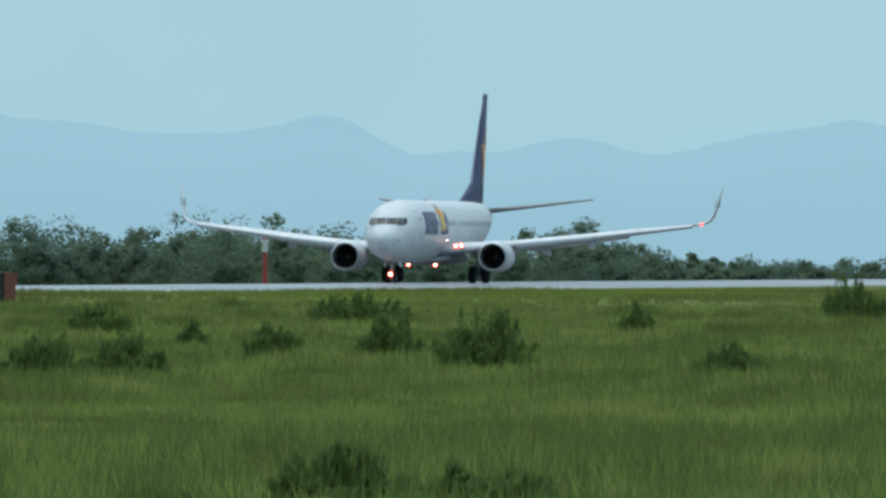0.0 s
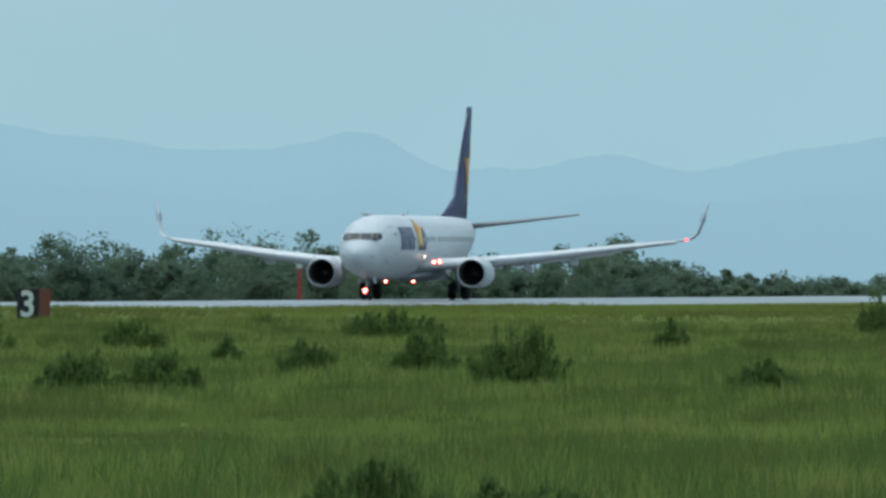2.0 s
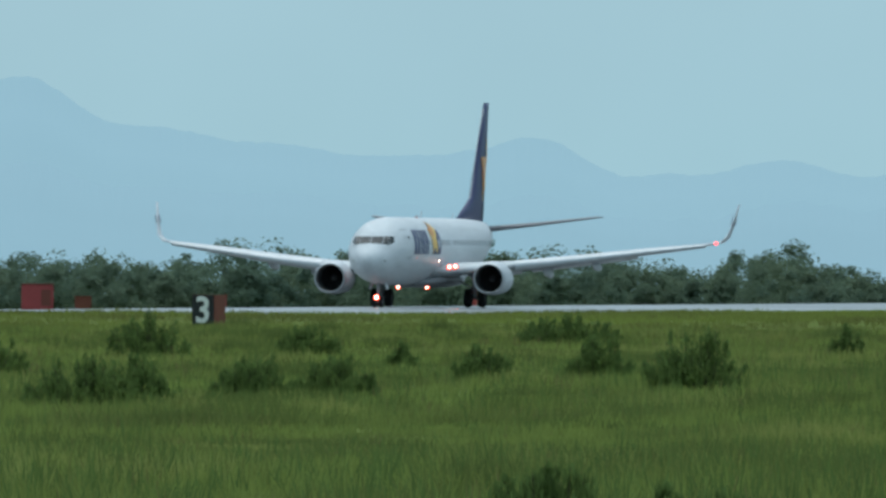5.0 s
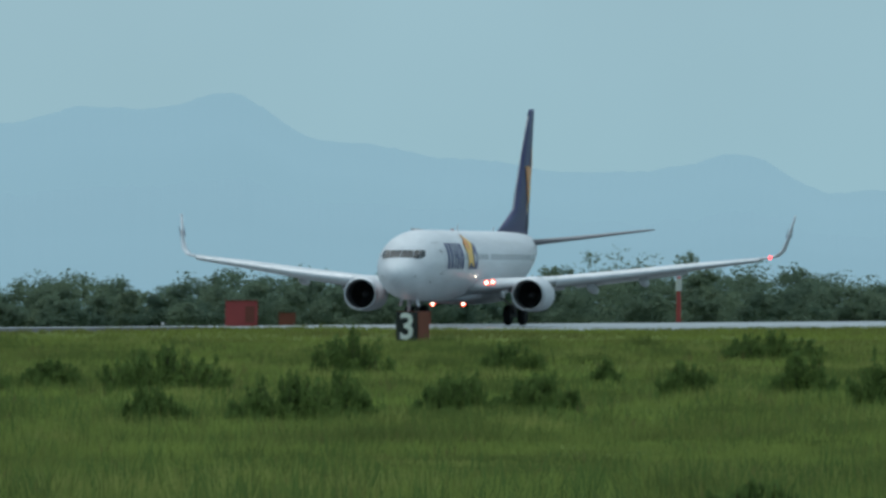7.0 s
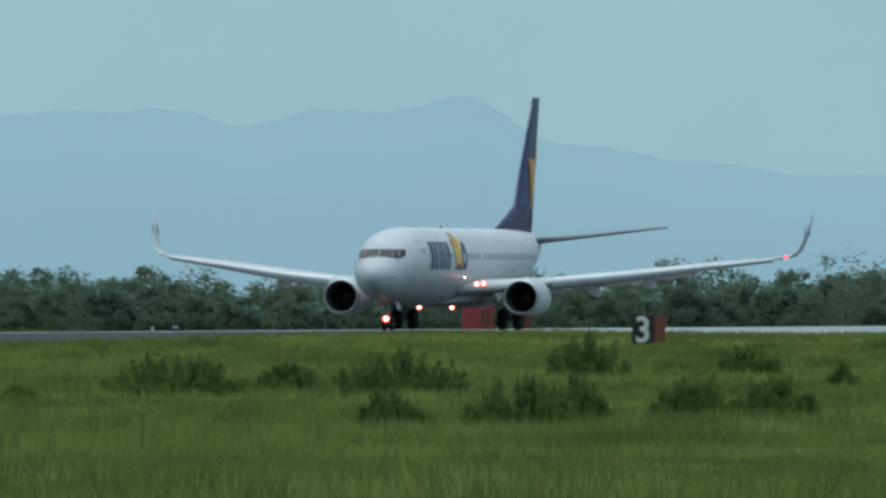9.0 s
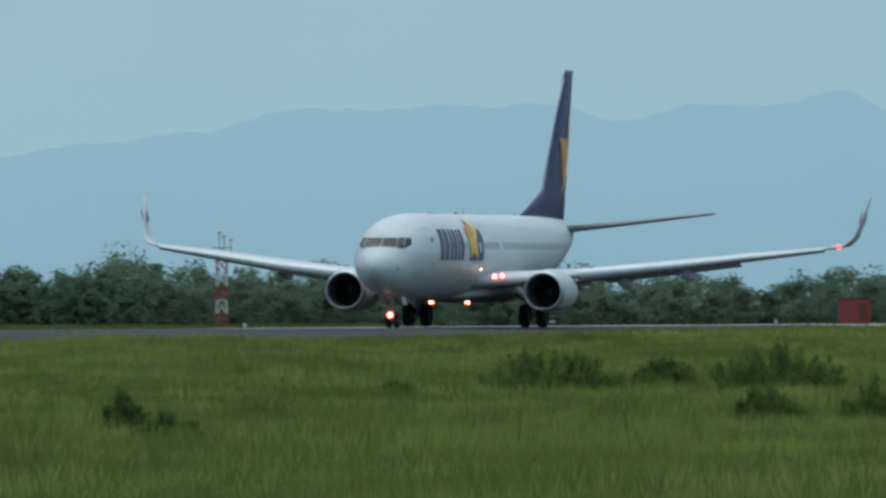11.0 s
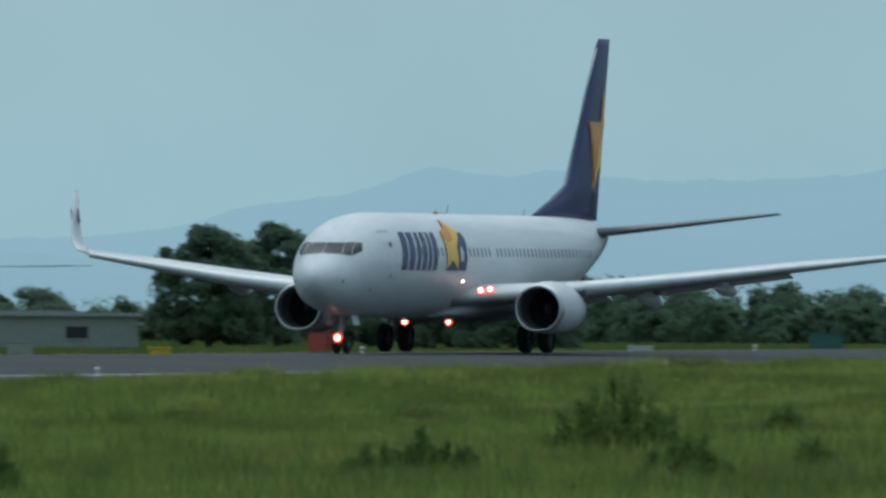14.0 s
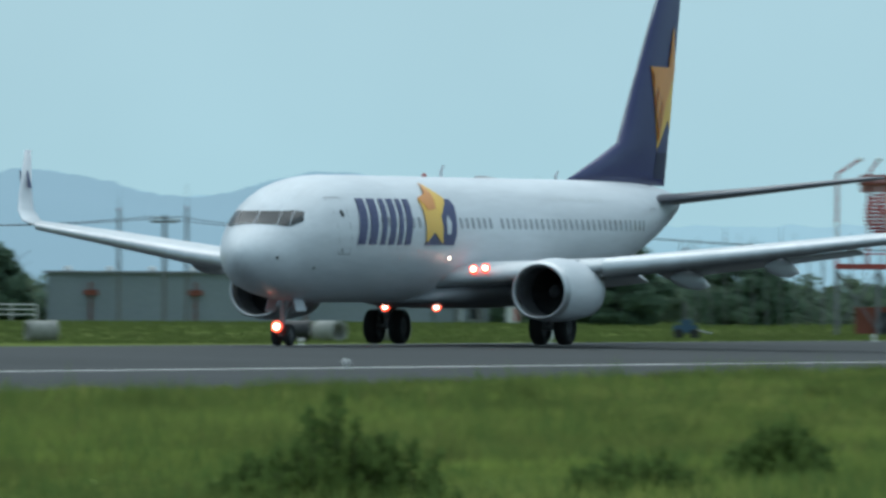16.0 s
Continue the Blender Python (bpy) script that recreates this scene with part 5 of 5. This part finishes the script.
        gear.parent = plane
        tagged(gear, "main landing gear leg with two black tyres")
        bm = bmesh.new()
        tube(bm, (side * 2.86, 19.5, 0.5), (side * 2.75, 19.4, 2.2), 0.11, 0.15, 14)
        tube(bm, (side * 2.35, 19.5, 0.56), (side * 3.37, 19.5, 0.56), 0.09, n=12)
        tube(bm, (side * 2.84, 19.45, 1.0), (side * 1.7, 19.4, 1.75), 0.06, n=10)
        part("leg", bm, STEEL, gear, "grey steel strut")
        for x in (2.43, 3.29):
            t, r = bmesh.new(), bmesh.new()
            wheel(t, r, side * x, 19.5, 0.565, 0.42)
            w = part("wheel", r, RIM, gear, "dark grey wheel rim", True)
            part("tyre", t, RUBBER, gear, "black tyre", True)
        bm = bmesh.new()
        box(bm, side * 3.02 - 0.02, side * 3.02 + 0.02, 19.0, 20.0, 1.15, 1.95, 0.01)
        part("gear_door", bm, WHITE, gear, "white gear door")
    # fin
    bm = bmesh.new()
    prof = [(5.22, 27.4, 37.0, 0.05), (5.55, 28.75, 37.05, 0.14), (6.0, 30.45, 37.15, 0.21), (6.6, 32.6, 37.3, 0.26), (8.5, 34.0, 37.75, 0.21), (10.5, 35.5, 38.2, 0.16), (12.2, 36.8, 38.62, 0.10), (12.5, 37.1, 38.7, 0.05)]
    rings = []
    for z, y0, y1, w in prof:
        ring = []
        c = y1 - y0
        for a, u in aerofoil(c, 0.12):
            ring.append(Vector((w * max(-1, min(1, (u / c - 0.02 * math.sin(math.pi * a / c)) / 0.06)), y0 + a, z)))
        rings.append(ring)
    loft(bm, rings, caps=(True, True))
    skin = BVHTree.FromBMesh(bm)
    fin = part("fin", bm, INDIGO, plane, "indigo tail fin with a golden star", True)
    for side in (1, -1):
        for name, mt, poly, lift in (("fin_star", GOLD, STAR, 0.014), ("fin_star_edge", ORANGE, STAR_EDGE, 0.045), ("rudder_foot", DEEP, RUDDER_FOOT, 0.012), ("fin_leading_edge", METAL, FIN_EDGE, 0.012)):
            bm = bmesh.new()
            f = bm.faces.new([bm.verts.new((0, y, z)) for y, z in poly])
            tr = bmesh.ops.triangulate(bm, faces=[f])["faces"]
            bmesh.ops.subdivide_edges(bm, edges=list({e for t in tr for e in t.edges}), cuts=9, use_grid_fill=True)
            for v in bm.verts:
                z = min(v.co.z, 12.1)
                spot, n, k, d = skin.ray_cast(Vector((side * 3, v.co.y, z)), Vector((-side, 0, 0)))
                v.co.x = spot.x + side * lift if spot else side * 0.03
            part(name, bm, mt, fin, {"fin_star": "golden star painted on the fin", "fin_star_edge": "orange half of the star", "rudder_foot": "dark indigo foot of the rudder"}.get(name, "metal strip added for glare along the fin edge"))
    # nose gear
    gear = empty("nose_gear", (0, 0, 0))
    gear.parent = plane
    tagged(gear, "nose landing gear leg with two small tyres")
    bm = bmesh.new()
    tube(bm, (0, 3.75, 0.34), (0, 3.65, 1.6), 0.07, 0.10, 12)
    tube(bm, (-0.3, 3.75, 0.34), (0.3, 3.75, 0.34), 0.05, n=10)
    tube(bm, (0, 3.72, 0.75), (0, 4.6, 1.5), 0.045, n=8)
    part("leg", bm, STEEL, gear, "grey steel strut")
    for side in (1, -1):
        t, r = bmesh.new(), bmesh.new()
        wheel(t, r, side * 0.2, 3.75, 0.345, 0.2)
        w = part("wheel", r, RIM, gear, "dark grey wheel rim", True)
        part("tyre", t, RUBBER, gear, "black tyre", True)
        bm = bmesh.new()
        box(bm, -0.015, 0.015, 3.55, 4.35, -0.42, 0.0, 0.01, pose(side * 0.42, 0, 1.48, 0, side * -14, 0))
        part("gear_door", bm, WHITE, gear, "white nose gear door")
    # lamps
    lamp(plane, "taxi_lamp", (0.0, 3.2, 0.60), 0.14, "glowing nose gear taxi lamp in a painted red glare rim")
    for side in (1, -1):
        lamp(plane, "landing_lamp", (side * 2.62, 14.2, 2.46), 0.11, "glowing landing lamp in the wing root")
        lamp(plane, "landing_lamp", (side * 2.3, 14.0, 2.42), 0.11, "glowing landing lamp in the wing root")
        lamp(plane, "turnoff_lamp", (side * 1.92, 12.9, 2.76), 0.05, "small glowing turn-off lamp in the wing root", LAMP, METAL)
        lamp(plane, "retractable_lamp", (side * 0.88, 14.4, 1.22), 0.12, "glowing lamp lowered under the belly")
    bm = bmesh.new()
    turned(bm, [(-0.1, 0.01), (-0.07, 0.06), (0.0, 0.09), (0.2, 0.08), (0.3, 0.01)], "Y", 12, (16.95, 22.75, 3.9))
    part("navigation_lamp", bm, RED_LAMP, plane, "glowing red wingtip lamp")
    return plane


airliner = make_aeroplane()


def motions():
    # it turns about its main wheels
    walk(airliner, [(t, pose(RUNWAY_X + 17 * math.sin(radians(turn)), y, 0, 0, 0, turn)) for (t, y), (_, turn) in zip(TAXI, SWING)])
    # the antenna turns a quarter a second, the machine creeps along the verge
    walk(turning_antenna, [(k / 4, pose(0, 0, 0, 0, 0, -90 - 90 * (k / 4 - 14.71))) for k in range(65)])
    rows = []
    for t in (0, 4, 8, 12, 16):
        bearing = 20.602 + 0.078 * (t - 15)
        rows.append((t, pose(*spot(bearing, 630), 0, 0, 20.6)))
    walk(blue_machine, rows)


motions()
